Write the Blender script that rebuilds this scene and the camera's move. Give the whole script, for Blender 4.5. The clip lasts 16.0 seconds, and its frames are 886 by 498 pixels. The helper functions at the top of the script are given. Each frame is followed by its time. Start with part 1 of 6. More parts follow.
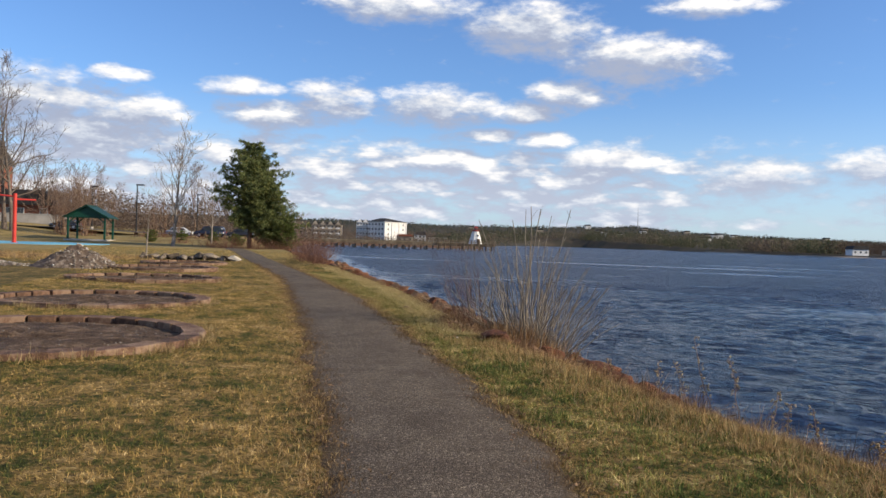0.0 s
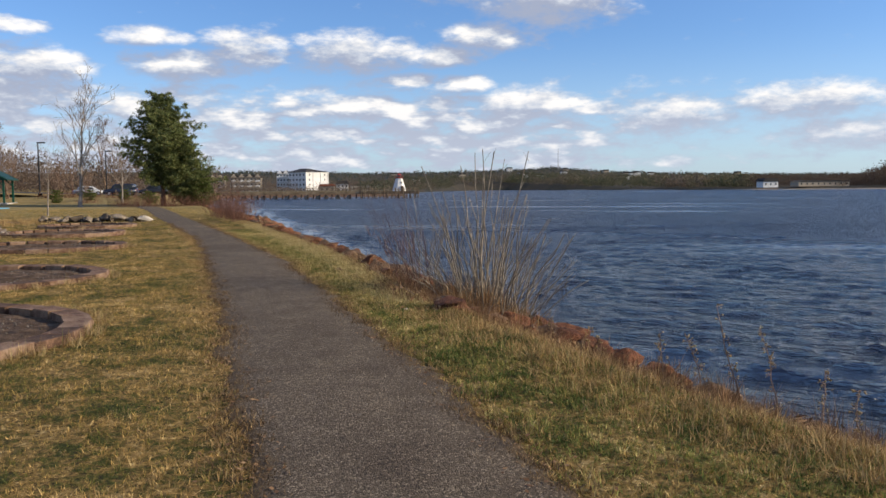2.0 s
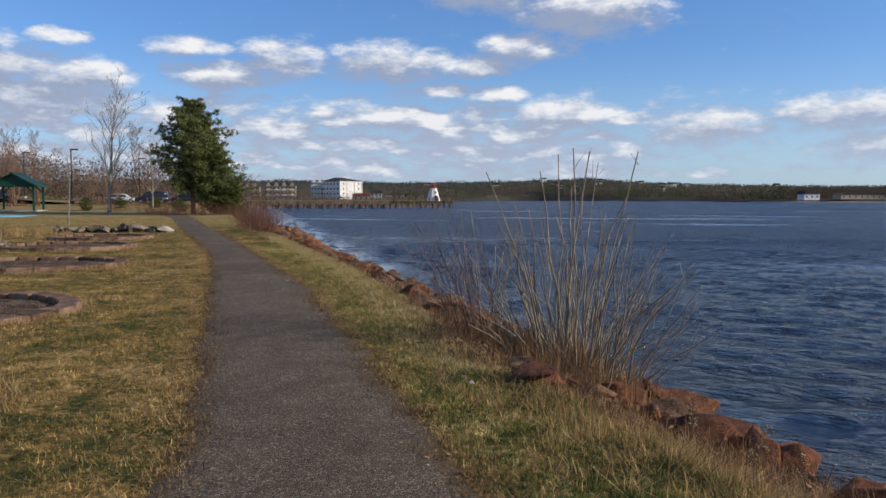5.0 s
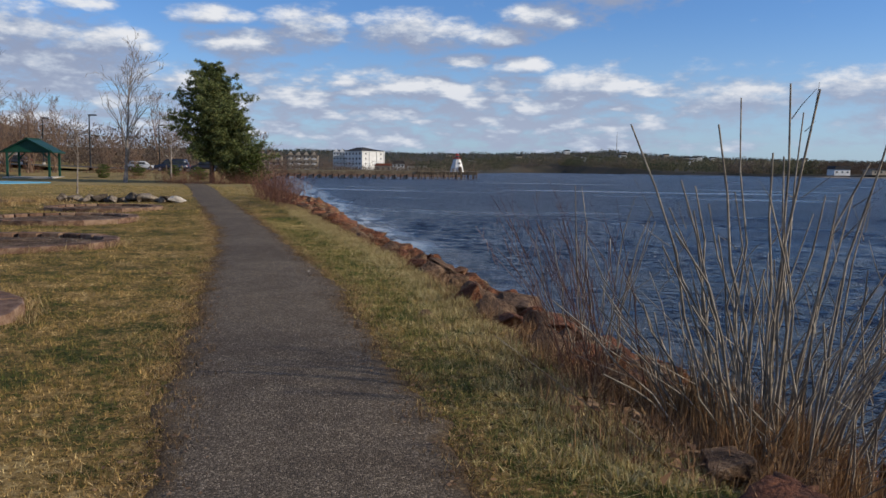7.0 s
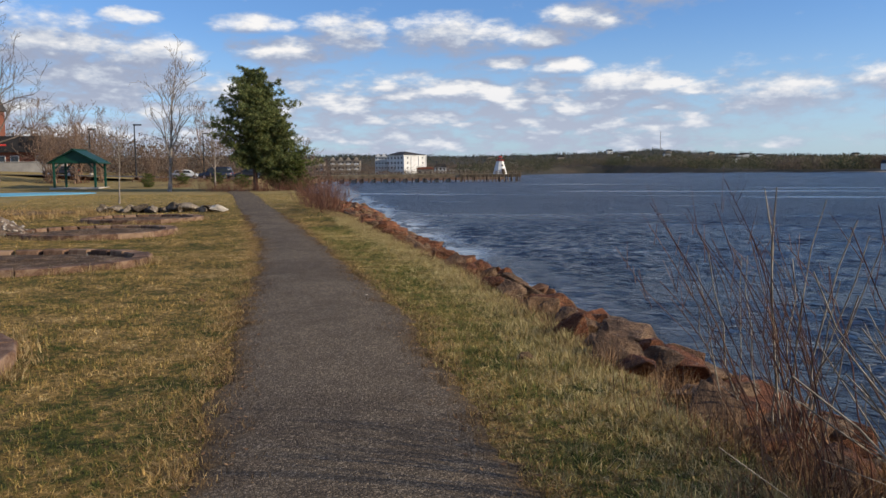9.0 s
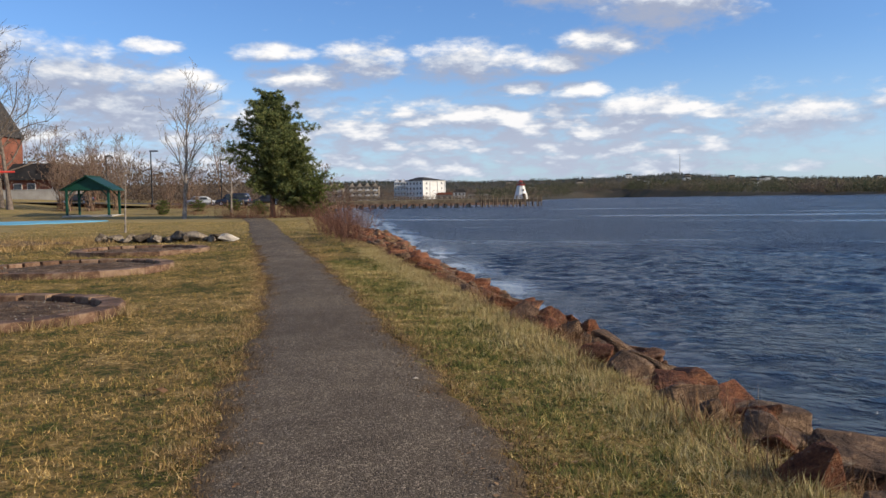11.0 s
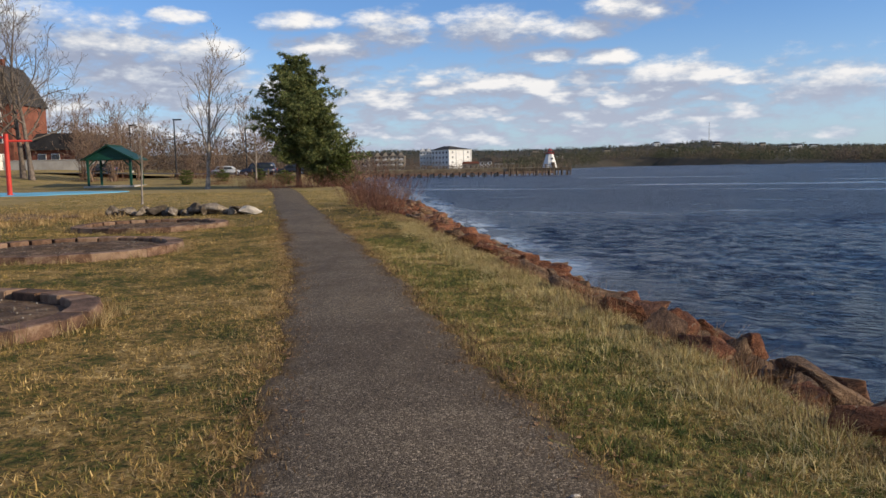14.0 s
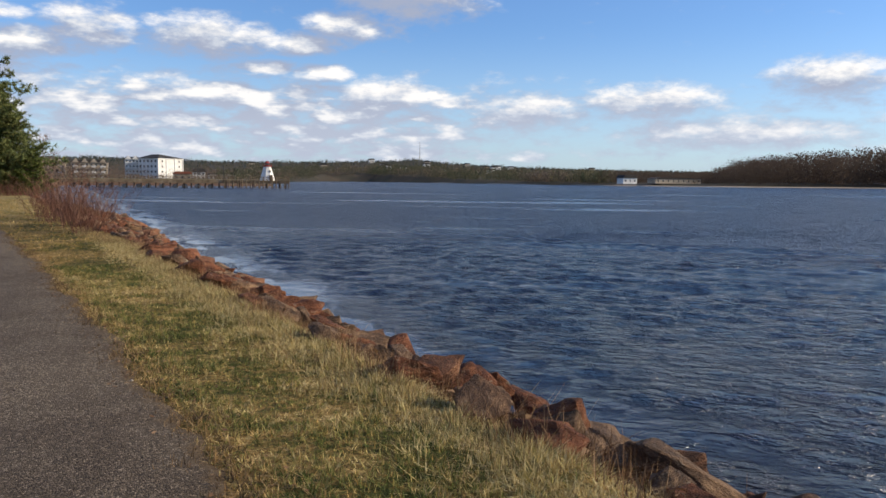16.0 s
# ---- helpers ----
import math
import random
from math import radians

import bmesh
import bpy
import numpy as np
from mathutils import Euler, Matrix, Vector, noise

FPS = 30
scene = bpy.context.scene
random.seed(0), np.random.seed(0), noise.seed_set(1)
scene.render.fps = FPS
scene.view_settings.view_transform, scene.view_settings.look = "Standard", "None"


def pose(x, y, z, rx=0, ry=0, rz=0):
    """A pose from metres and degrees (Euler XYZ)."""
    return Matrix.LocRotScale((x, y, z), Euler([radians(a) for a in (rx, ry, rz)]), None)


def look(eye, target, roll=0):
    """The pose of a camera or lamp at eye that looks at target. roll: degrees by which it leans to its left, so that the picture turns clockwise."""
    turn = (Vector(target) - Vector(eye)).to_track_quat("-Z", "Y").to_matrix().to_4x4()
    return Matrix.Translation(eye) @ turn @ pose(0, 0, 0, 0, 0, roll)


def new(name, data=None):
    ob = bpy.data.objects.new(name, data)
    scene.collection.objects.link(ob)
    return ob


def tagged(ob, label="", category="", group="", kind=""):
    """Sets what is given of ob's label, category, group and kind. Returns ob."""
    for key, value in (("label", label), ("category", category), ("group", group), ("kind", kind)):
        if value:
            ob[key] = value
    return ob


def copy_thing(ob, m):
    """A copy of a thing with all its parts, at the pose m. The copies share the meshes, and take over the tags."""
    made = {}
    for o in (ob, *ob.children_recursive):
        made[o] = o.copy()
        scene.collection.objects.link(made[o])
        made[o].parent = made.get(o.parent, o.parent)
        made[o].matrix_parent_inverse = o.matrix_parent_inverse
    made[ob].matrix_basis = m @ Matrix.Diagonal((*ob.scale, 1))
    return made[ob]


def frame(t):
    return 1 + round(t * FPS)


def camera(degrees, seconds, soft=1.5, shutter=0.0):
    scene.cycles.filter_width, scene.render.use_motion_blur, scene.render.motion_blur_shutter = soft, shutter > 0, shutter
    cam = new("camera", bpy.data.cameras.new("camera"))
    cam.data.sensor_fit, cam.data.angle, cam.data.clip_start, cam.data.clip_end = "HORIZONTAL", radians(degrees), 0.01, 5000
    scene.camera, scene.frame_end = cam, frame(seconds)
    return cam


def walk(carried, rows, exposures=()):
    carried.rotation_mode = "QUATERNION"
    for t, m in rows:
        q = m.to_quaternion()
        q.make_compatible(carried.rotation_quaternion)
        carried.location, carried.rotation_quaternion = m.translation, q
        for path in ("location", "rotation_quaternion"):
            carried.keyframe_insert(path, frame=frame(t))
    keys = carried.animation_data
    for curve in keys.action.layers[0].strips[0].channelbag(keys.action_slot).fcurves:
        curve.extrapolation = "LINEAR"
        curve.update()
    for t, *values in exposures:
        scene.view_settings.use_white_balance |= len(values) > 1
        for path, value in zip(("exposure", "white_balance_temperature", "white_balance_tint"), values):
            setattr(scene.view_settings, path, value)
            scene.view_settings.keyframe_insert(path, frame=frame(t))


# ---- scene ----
cam = camera(57.0, 16.0)
EXPOSURES = ((0.0, 0.2, 6500, 10), (2.0, 0.14, 6500, 10), (4.5, -0.05, 6200, 10), (7.0, -0.24, 6000, 10), (8.0, -0.17, 6100, 10), (9.0, -0.02, 6350, 10), (11.5, 0.1, 6400, 10), (12.2, -0.08, 6250, 10), (12.7, -0.15, 6150, 10), (13.5, -0.08, 6350, 10), (15.0, 0.08, 6500, 10), (16.0, 0.14, 6500, 10))
PATH = [
    (0, (1.165, 0.24, 1.472), (1.316, 2.234, 1.453), 1.8),
    (0.5, (1.134, 0.761, 1.444), (1.361, 2.747, 1.376), -0.4),
    (1, (1.041, 1.29, 1.489), (1.241, 3.275, 1.358), 0.4),
    (1.5, (0.97, 1.809, 1.524), (1.235, 3.785, 1.36), -0.9),
    (2, (1.095, 2.324, 1.535), (1.43, 4.29, 1.388), -0.5),
    (2.5, (1.108, 2.831, 1.533), (1.522, 4.784, 1.409), 0.3),
    (3, (1.208, 3.352, 1.52), (1.69, 5.291, 1.416), 0.4),
    (3.5, (1.203, 3.846, 1.551), (1.644, 5.795, 1.467), 1.4),
    (4, (1.178, 4.363, 1.566), (1.598, 6.317, 1.493), -0.3),
    (4.5, (1.235, 4.953, 1.585), (1.54, 6.928, 1.491), -0.6),
    (7, (1.024, 9.266, 1.556), (1.229, 11.246, 1.363), 0.6),
    (7.5, (0.89, 9.778, 1.577), (1.091, 11.759, 1.393), 0.6),
    (8, (0.875, 10.353, 1.544), (1.101, 12.33, 1.348), -0.5),
    (8.5, (0.818, 10.798, 1.539), (0.998, 12.78, 1.345), 0.6),
    (9, (0.729, 11.348, 1.538), (0.83, 13.337, 1.352), -0.6),
    (11.5, (0.297, 15.639, 1.483), (0.321, 17.636, 1.381), -1.1),
    (12, (0.282, 16.154, 1.496), (0.222, 18.151, 1.41), -0.0),
    (12.5, (0.129, 16.661, 1.481), (0.085, 18.657, 1.372), -0.2),
    (13, (0.032, 17.204, 1.475), (-0.089, 19.196, 1.335), -1.2),
    (13.5, (-0.169, 17.632, 1.463), (-0.33, 19.619, 1.307), -0.1),
    (14, (-0.254, 18.111, 1.437), (-0.261, 20.101, 1.24), -1.2),
    (14.5, (-0.291, 18.645, 1.469), (-0.156, 20.63, 1.274), -0.2),
    (15, (-0.363, 19.173, 1.47), (-0.021, 21.135, 1.281), -0.5),
    (15.5, (-0.309, 19.719, 1.479), (0.197, 21.644, 1.283), 0.2),
    (16, (-0.396, 20.199, 1.483), (0.272, 22.077, 1.316), 0.6),
]
walk(cam, [(t, look(eye, target, roll)) for t, eye, target, roll in PATH], EXPOSURES)


# ---------- world and sun ----------
SUN_AZ = 107.0      # degrees clockwise from +y
SUN_EL = 24.0
sun = new("sun", bpy.data.lights.new("sun", "SUN"))
sun.data.energy = 5.0
sun.data.angle = radians(0.6)
sun.data.color = (1.0, 0.85, 0.64)
_sd = Vector((math.sin(radians(SUN_AZ)) * math.cos(radians(SUN_EL)), math.cos(radians(SUN_AZ)) * math.cos(radians(SUN_EL)), math.sin(radians(SUN_EL))))
sun.matrix_world = look(_sd * 50, (0, 0, 0))

# clouds: azimuth, elevation, half width, half height in degrees
CLOUDS = (
    (0.5, 16.0, 5.0, 0.9), (10.4, 14.5, 4.2, 1.6), (17.4, 12.6, 4.8, 1.3), (13.1, 10.3, 3.1, 0.8),
    (-3.6, 9.4, 2.7, 1.1), (3.5, 9.3, 4.0, 1.1), (9.4, 9.1, 2.9, 0.6), (-19.6, 6.3, 6.2, 1.2), (-22.5, 8.2, 3.8, 1.5), (-16.8, 7.6, 3.4, 1.25),
    (-7.8, 8.2, 3.5, 0.8), (15.3, 5.7, 3.5, 1.0), (25.2, 4.8, 3.7, 1.0), (7.5, 7.5, 1.7, 0.4),
    (11.4, 7.2, 2.1, 0.5), (-9.7, 10.0, 2.5, 0.5), (-17.6, 10.2, 1.5, 0.4), (22.0, 15.9, 3.5, 0.6),
    (33.9, 5.4, 4.6, 0.9), (44.9, 6.7, 3.8, 1.0), (39.0, 3.3, 7.3, 0.9), (-29.0, 9.0, 5.0, 1.6),
)


class Nodes:
    """Short hand for building node trees."""

    def __init__(self, tree):
        self.t = tree

    def n(self, kind, **props):
        node = self.t.nodes.new(kind)
        for k, v in props.items():
            setattr(node, k, v)
        return node

    def put(self, socket, value):
        if isinstance(value, bpy.types.NodeSocket):
            self.t.links.new(value, socket)
        elif value is not None:
            socket.default_value = value

    def m(self, op, a, b=None, c=None, clamp=False):
        node = self.n("ShaderNodeMath", operation=op, use_clamp=clamp)
        for i, v in enumerate((a, b, c)):
            self.put(node.inputs[i], v)
        return node.outputs[0]

    def vec(self, x, y, z):
        node = self.n("ShaderNodeCombineXYZ")
        for i, v in enumerate((x, y, z)):
            self.put(node.inputs[i], v)
        return node.outputs[0]

    def noise(self, vector, scale, detail=3.0, rough=0.55, out="Factor", distort=0.0):
        node = self.n("ShaderNodeTexNoise")
        self.put(node.inputs["Vector"], vector)
        node.inputs["Scale"].default_value = scale
        node.inputs["Detail"].default_value = detail
        node.inputs["Roughness"].default_value = rough
        node.inputs["Distortion"].default_value = distort
        return node.outputs[0 if out == "Factor" else 1]

    def step(self, v, lo, hi, a=0.0, b=1.0):
        node = self.n("ShaderNodeMapRange", interpolation_type="SMOOTHSTEP")
        self.put(node.inputs[0], v)
        for i, x in enumerate((lo, hi, a, b)):
            self.put(node.inputs[1 + i], x)
        return node.outputs[0]

    def mix(self, f, a, b, blend="MIX"):
        node = self.n("ShaderNodeMix", data_type="RGBA", blend_type=blend)
        self.put(node.inputs[0], f)
        self.put(node.inputs[6], a if isinstance(a, bpy.types.NodeSocket) else (*a, 1))
        self.put(node.inputs[7], b if isinstance(b, bpy.types.NodeSocket) else (*b, 1))
        return node.outputs[2]

    def ramp(self, f, stops):
        node = self.n("ShaderNodeValToRGB")
        el = node.color_ramp.elements
        while len(el) < len(stops):
            el.new(0.5)
        for e, (p, c) in zip(el, stops):
            e.position, e.color = p, (*c, 1)
        self.put(node.inputs[0], f)
        return node.outputs[0]


def cloud_group():
    g = bpy.data.node_groups.new("cloud_density", "ShaderNodeTree")
    g.interface.new_socket("az", in_out="INPUT", socket_type="NodeSocketFloat")
    g.interface.new_socket("el", in_out="INPUT", socket_type="NodeSocketFloat")
    g.interface.new_socket("density", in_out="OUTPUT", socket_type="NodeSocketFloat")
    k = Nodes(g)
    gi, go = k.n("NodeGroupInput"), k.n("NodeGroupOutput")
    az, el = gi.outputs[0], gi.outputs[1]
    flat = k.vec(k.m("MULTIPLY", az, 0.55), k.m("MULTIPLY", el, 1.25), 3.7)
    puff = k.noise(flat, 1.0, 7.0, 0.6)
    warp = k.m("MULTIPLY", k.m("SUBTRACT", k.noise(k.vec(k.m("MULTIPLY", az, 0.3), k.m("MULTIPLY", el, 0.7), 9.1), 1.0, 3.0), 0.5), 3.2)
    azw = k.m("ADD", az, warp)
    best = None
    for a, e, w, h in CLOUDS:
        p = k.m("POWER", k.m("ABSOLUTE", k.m("DIVIDE", k.m("SUBTRACT", azw, a), w * 1.1)), 2.0)
        v = k.m("DIVIDE", k.m("SUBTRACT", el, e), h * 1.35)
        q = k.m("SUBTRACT", 1.0, k.m("ADD", p, k.m("MULTIPLY", v, v)))
        best = q if best is None else k.m("MAXIMUM", best, q)
    best = k.m("MAXIMUM", best, -1.2)
    # a low deck of small clouds towards the horizon, thinning to the right
    lo = k.noise(k.vec(k.m("MULTIPLY", az, 0.34), k.m("MULTIPLY", el, 1.15), 21.3), 1.0, 3.0, 0.5)
    bandv = k.m("MULTIPLY", k.step(el, 0.3, 1.6), k.step(el, 5.0, 8.5, 1.0, 0.0))
    azband = k.step(az, 15.0, 30.0, 1.0, 0.35)
    lowd = k.m("SUBTRACT", k.m("MULTIPLY", k.m("MULTIPLY", bandv, azband), k.m("ADD", k.m("MULTIPLY", lo, 4.6), -0.86)), 0.7)
    # clouds elsewhere round the sky
    free = k.noise(k.vec(k.m("MULTIPLY", az, 0.11), k.m("MULTIPLY", el, 0.3), 40.0), 1.0, 3.0, 0.5)
    away = k.m("MAXIMUM", k.step(k.m("ABSOLUTE", az), 50.0, 70.0), k.step(el, 18.0, 24.0))
    freed = k.m("SUBTRACT", k.m("MULTIPLY", k.m("MULTIPLY", away, free), 2.2), 1.1)
    base = k.m("MAXIMUM", k.m("MAXIMUM", best, lowd), freed)
    d = k.m("ADD", k.m("MULTIPLY", base, 0.75), k.m("MULTIPLY", k.m("SUBTRACT", puff, 0.5), 1.9))
    k.put(go.inputs[0], d)
    return g


world = bpy.data.worlds.new("sky")
scene.world = world
world.use_nodes = True
w = Nodes(world.node_tree)
for nd in list(world.node_tree.nodes):
    world.node_tree.nodes.remove(nd)
tc = w.n("ShaderNodeTexCoord")
sep = w.n("ShaderNodeSeparateXYZ")
w.put(sep.inputs[0], tc.outputs["Generated"])
w_az = w.m("MULTIPLY", w.m("ARCTAN2", sep.outputs[0], sep.outputs[1]), 57.2958)
w_el = w.m("MULTIPLY", w.m("ARCSINE", sep.outputs[2]), 57.2958)
cg = cloud_group()


def density(az, el):
    node = w.n("ShaderNodeGroup", node_tree=cg)
    w.put(node.inputs[0], az)
    w.put(node.inputs[1], el)
    return node.outputs[0]


d0 = density(w_az, w_el)
d1 = density(w.m("ADD", w_az, 0.6), w.m("ADD", w_el, 1.05))
sky = w.n("ShaderNodeTexSky", sky_type="NISHITA", sun_disc=False, sun_elevation=radians(SUN_EL), sun_rotation=radians(SUN_AZ), air_density=1.0, dust_density=0.6, ozone_density=2.2)
SKY_STRENGTH = 0.112
mask = w.m("MULTIPLY", w.step(d0, -0.36, 0.72), w.step(w_el, -0.2, 0.8))
lit = w.step(w.m("SUBTRACT", d0, d1), -0.12, 1.15)
cloud_colour = w.ramp(lit, ((0.0, (3.2, 3.6, 4.7)), (0.35, (4.9, 5.3, 6.1)), (0.7, (6.6, 6.7, 7.0)), (1.0, (8.8, 8.5, 8.2))))
tinted = w.mix(1.0, sky.outputs[0], (0.74, 0.98, 1.36), "MULTIPLY")
cloud_colour = w.mix(w.step(w_el, 2.0, 8.0, 0.4, 0.0), cloud_colour, (5.4, 5.9, 6.8))
veil = w.mix(w.step(w_el, 0.0, 11.0, 0.42, 0.0), tinted, (5.6, 6.9, 8.4))
sky_all = w.mix(mask, veil, cloud_colour)
bg = w.n("ShaderNodeBackground")
w.put(bg.inputs[0], sky_all)
bg.inputs[1].default_value = SKY_STRENGTH
wo = w.n("ShaderNodeOutputWorld")
w.put(wo.inputs[0], bg.outputs[0])


# ---------- materials ----------
def material(name):
    m = bpy.data.materials.new(name)
    m.use_nodes = True
    k = Nodes(m.node_tree)
    b = m.node_tree.nodes["Principled BSDF"]
    return m, k, b


def bumped(k, b, height, strength, distance):
    nb = k.n("ShaderNodeBump")
    nb.inputs["Strength"].default_value = strength
    nb.inputs["Distance"].default_value = distance
    k.put(nb.inputs["Height"], height)
    k.put(b.inputs["Normal"], nb.outputs[0])


def where(k, world_space=False):
    if world_space:
        return k.n("ShaderNodeNewGeometry").outputs["Position"]
    return k.n("ShaderNodeTexCoord").outputs["Object"]


def noisy(name, stops, scale, rough=0.8, fine=None, bump=0.3, dist=0.01, detail=4.0, metal=0.0, world_space=False, vary=0.0, spec=0.3):
    """A surface coloured by a ramp over two scales of noise."""
    m, k, b = material(name)
    p = where(k, world_space)
    big = k.noise(p, scale, detail, 0.6)
    small = k.noise(p, fine or scale * 9, 4.0, 0.65)
    f = k.m("ADD", k.m("MULTIPLY", big, 0.65), k.m("MULTIPLY", small, 0.35))
    if vary:
        r = k.n("ShaderNodeObjectInfo").outputs["Random"]
        f = k.m("ADD", f, k.m("MULTIPLY", k.m("SUBTRACT", r, 0.5), vary))
    f = k.step(f, 0.28, 0.72)
    k.put(b.inputs["Base Color"], k.ramp(f, stops))
    b.inputs["Roughness"].default_value = rough
    b.inputs["Metallic"].default_value = metal
    b.inputs["Specular IOR Level"].default_value = spec
    if bump:
        bumped(k, b, small, bump, dist)
    return m


def islands(name, stops, rough=0.8, patch=None, spec=0.2, thin=0.0):
    """Many small pieces in one mesh, each of its own colour; patch mixes in a second ramp by place."""
    m, k, b = material(name)
    r = k.n("ShaderNodeNewGeometry").outputs["Random Per Island"]
    col = k.ramp(r, stops)
    if patch:
        scale, other = patch
        f = k.step(k.noise(where(k, True), scale, 4.0, 0.65), 0.36, 0.56)
        col = k.mix(f, col, k.ramp(r, other))
    k.put(b.inputs["Base Color"], col)
    b.inputs["Roughness"].default_value = rough
    b.inputs["Specular IOR Level"].default_value = spec
    if thin:
        tl, ms = k.n("ShaderNodeBsdfTranslucent"), k.n("ShaderNodeMixShader")
        k.put(tl.inputs[0], col)
        ms.inputs[0].default_value = thin
        k.put(ms.inputs[1], b.outputs[0])
        k.put(ms.inputs[2], tl.outputs[0])
        k.put(m.node_tree.nodes["Material Output"].inputs[0], ms.outputs[0])
    return m


def sward(k, p, shift=0.0):
    """How bleached the turf is: patches, clumps and tufts."""
    f = k.m("ADD", k.m("MULTIPLY", k.noise(p, 0.5, 3.0, 0.55), 0.22), k.m("MULTIPLY", k.noise(p, 2.4, 4.0, 0.65), 0.34))
    f = k.m("ADD", f, k.m("MULTIPLY", k.noise(p, 13.0, 4.0, 0.75), 0.48))
    return k.step(k.m("ADD", f, shift - 0.005), 0.38, 0.66)


def turf(name, stops, shift=0.0, thin=0.22, spread=1.0):
    """Grass blades coloured by the patch they stand in, each a little different."""
    m, k, b = material(name)
    p = where(k, True)
    r = k.n("ShaderNodeNewGeometry").outputs["Random Per Island"]
    f = k.m("ADD", sward(k, p, shift), k.m("MULTIPLY", k.m("SUBTRACT", r, 0.5), 0.34))
    col = k.ramp(f, stops)
    tone = k.m("ADD", 1.0 - spread / 2, k.m("MULTIPLY", k.m("FRACT", k.m("MULTIPLY", r, 37.0)), spread))
    col = k.mix(1.0, col, k.vec(tone, tone, tone), "MULTIPLY")
    k.put(b.inputs["Base Color"], col)
    b.inputs["Roughness"].default_value = 0.8
    b.inputs["Specular IOR Level"].default_value = 0.2
    tl, ms = k.n("ShaderNodeBsdfTranslucent"), k.n("ShaderNodeMixShader")
    k.put(tl.inputs[0], col)
    ms.inputs[0].default_value = thin
    k.put(ms.inputs[1], b.outputs[0])
    k.put(ms.inputs[2], tl.outputs[0])
    k.put(m.node_tree.nodes["Material Output"].inputs[0], ms.outputs[0])
    return m


LAWN = ((0.0, (0.05, 0.068, 0.016)), (0.2, (0.12, 0.124, 0.03)), (0.4, (0.235, 0.175, 0.05)), (0.58, (0.36, 0.232, 0.075)), (0.78, (0.5, 0.325, 0.115)), (1.0, (0.74, 0.55, 0.24)))


def ground_material():
    m, k, b = material("lawn_soil")
    p = where(k, True)
    big = k.noise(p, 0.32, 4.0, 0.6)
    mid = k.noise(p, 1.6, 5.0, 0.65)
    fine = k.noise(p, 28.0, 4.0, 0.7)
    f = k.m("ADD", k.m("ADD", k.m("MULTIPLY", big, 0.45), k.m("MULTIPLY", mid, 0.4)), k.m("MULTIPLY", fine, 0.15))
    # halved turf colour and near-black soil gaps: shade between blades put into the colour
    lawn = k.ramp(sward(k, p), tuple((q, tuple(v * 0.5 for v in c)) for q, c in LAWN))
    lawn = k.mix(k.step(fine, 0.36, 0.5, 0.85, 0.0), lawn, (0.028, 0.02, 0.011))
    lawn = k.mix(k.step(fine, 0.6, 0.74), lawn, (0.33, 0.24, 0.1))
    sepz = k.n("ShaderNodeSeparateXYZ")
    k.put(sepz.inputs[0], p)
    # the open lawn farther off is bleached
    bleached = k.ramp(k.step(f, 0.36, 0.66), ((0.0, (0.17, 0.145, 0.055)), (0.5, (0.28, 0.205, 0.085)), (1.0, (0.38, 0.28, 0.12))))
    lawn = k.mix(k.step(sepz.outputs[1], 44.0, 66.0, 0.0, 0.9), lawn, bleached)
    # bare bank below the lawn, river bed and far shore
    bank = k.ramp(k.noise(p, 3.0, 5.0, 0.7), ((0.25, (0.05, 0.03, 0.018)), (0.5, (0.14, 0.075, 0.038)), (0.75, (0.25, 0.14, 0.07))))
    zz = k.m("ADD", sepz.outputs[2], k.m("MULTIPLY", k.m("SUBTRACT", mid, 0.5), 0.25))
    col = k.mix(k.step(zz, -0.35, -0.12, 1.0, 0.0), lawn, bank)
    far = k.step(sepz.outputs[1], 320.0, 420.0)
    wood = k.ramp(k.noise(p, 0.02, 5.0, 0.7), ((0.3, (0.032, 0.036, 0.026)), (0.6, (0.07, 0.058, 0.042)), (0.8, (0.15, 0.115, 0.075))))
    col = k.mix(far, col, wood)
    k.put(b.inputs["Base Color"], col)
    b.inputs["Roughness"].default_value = 0.95
    b.inputs["Specular IOR Level"].default_value = 0.1
    bumped(k, b, k.m("ADD", fine, mid), 0.6, 0.03)
    return m


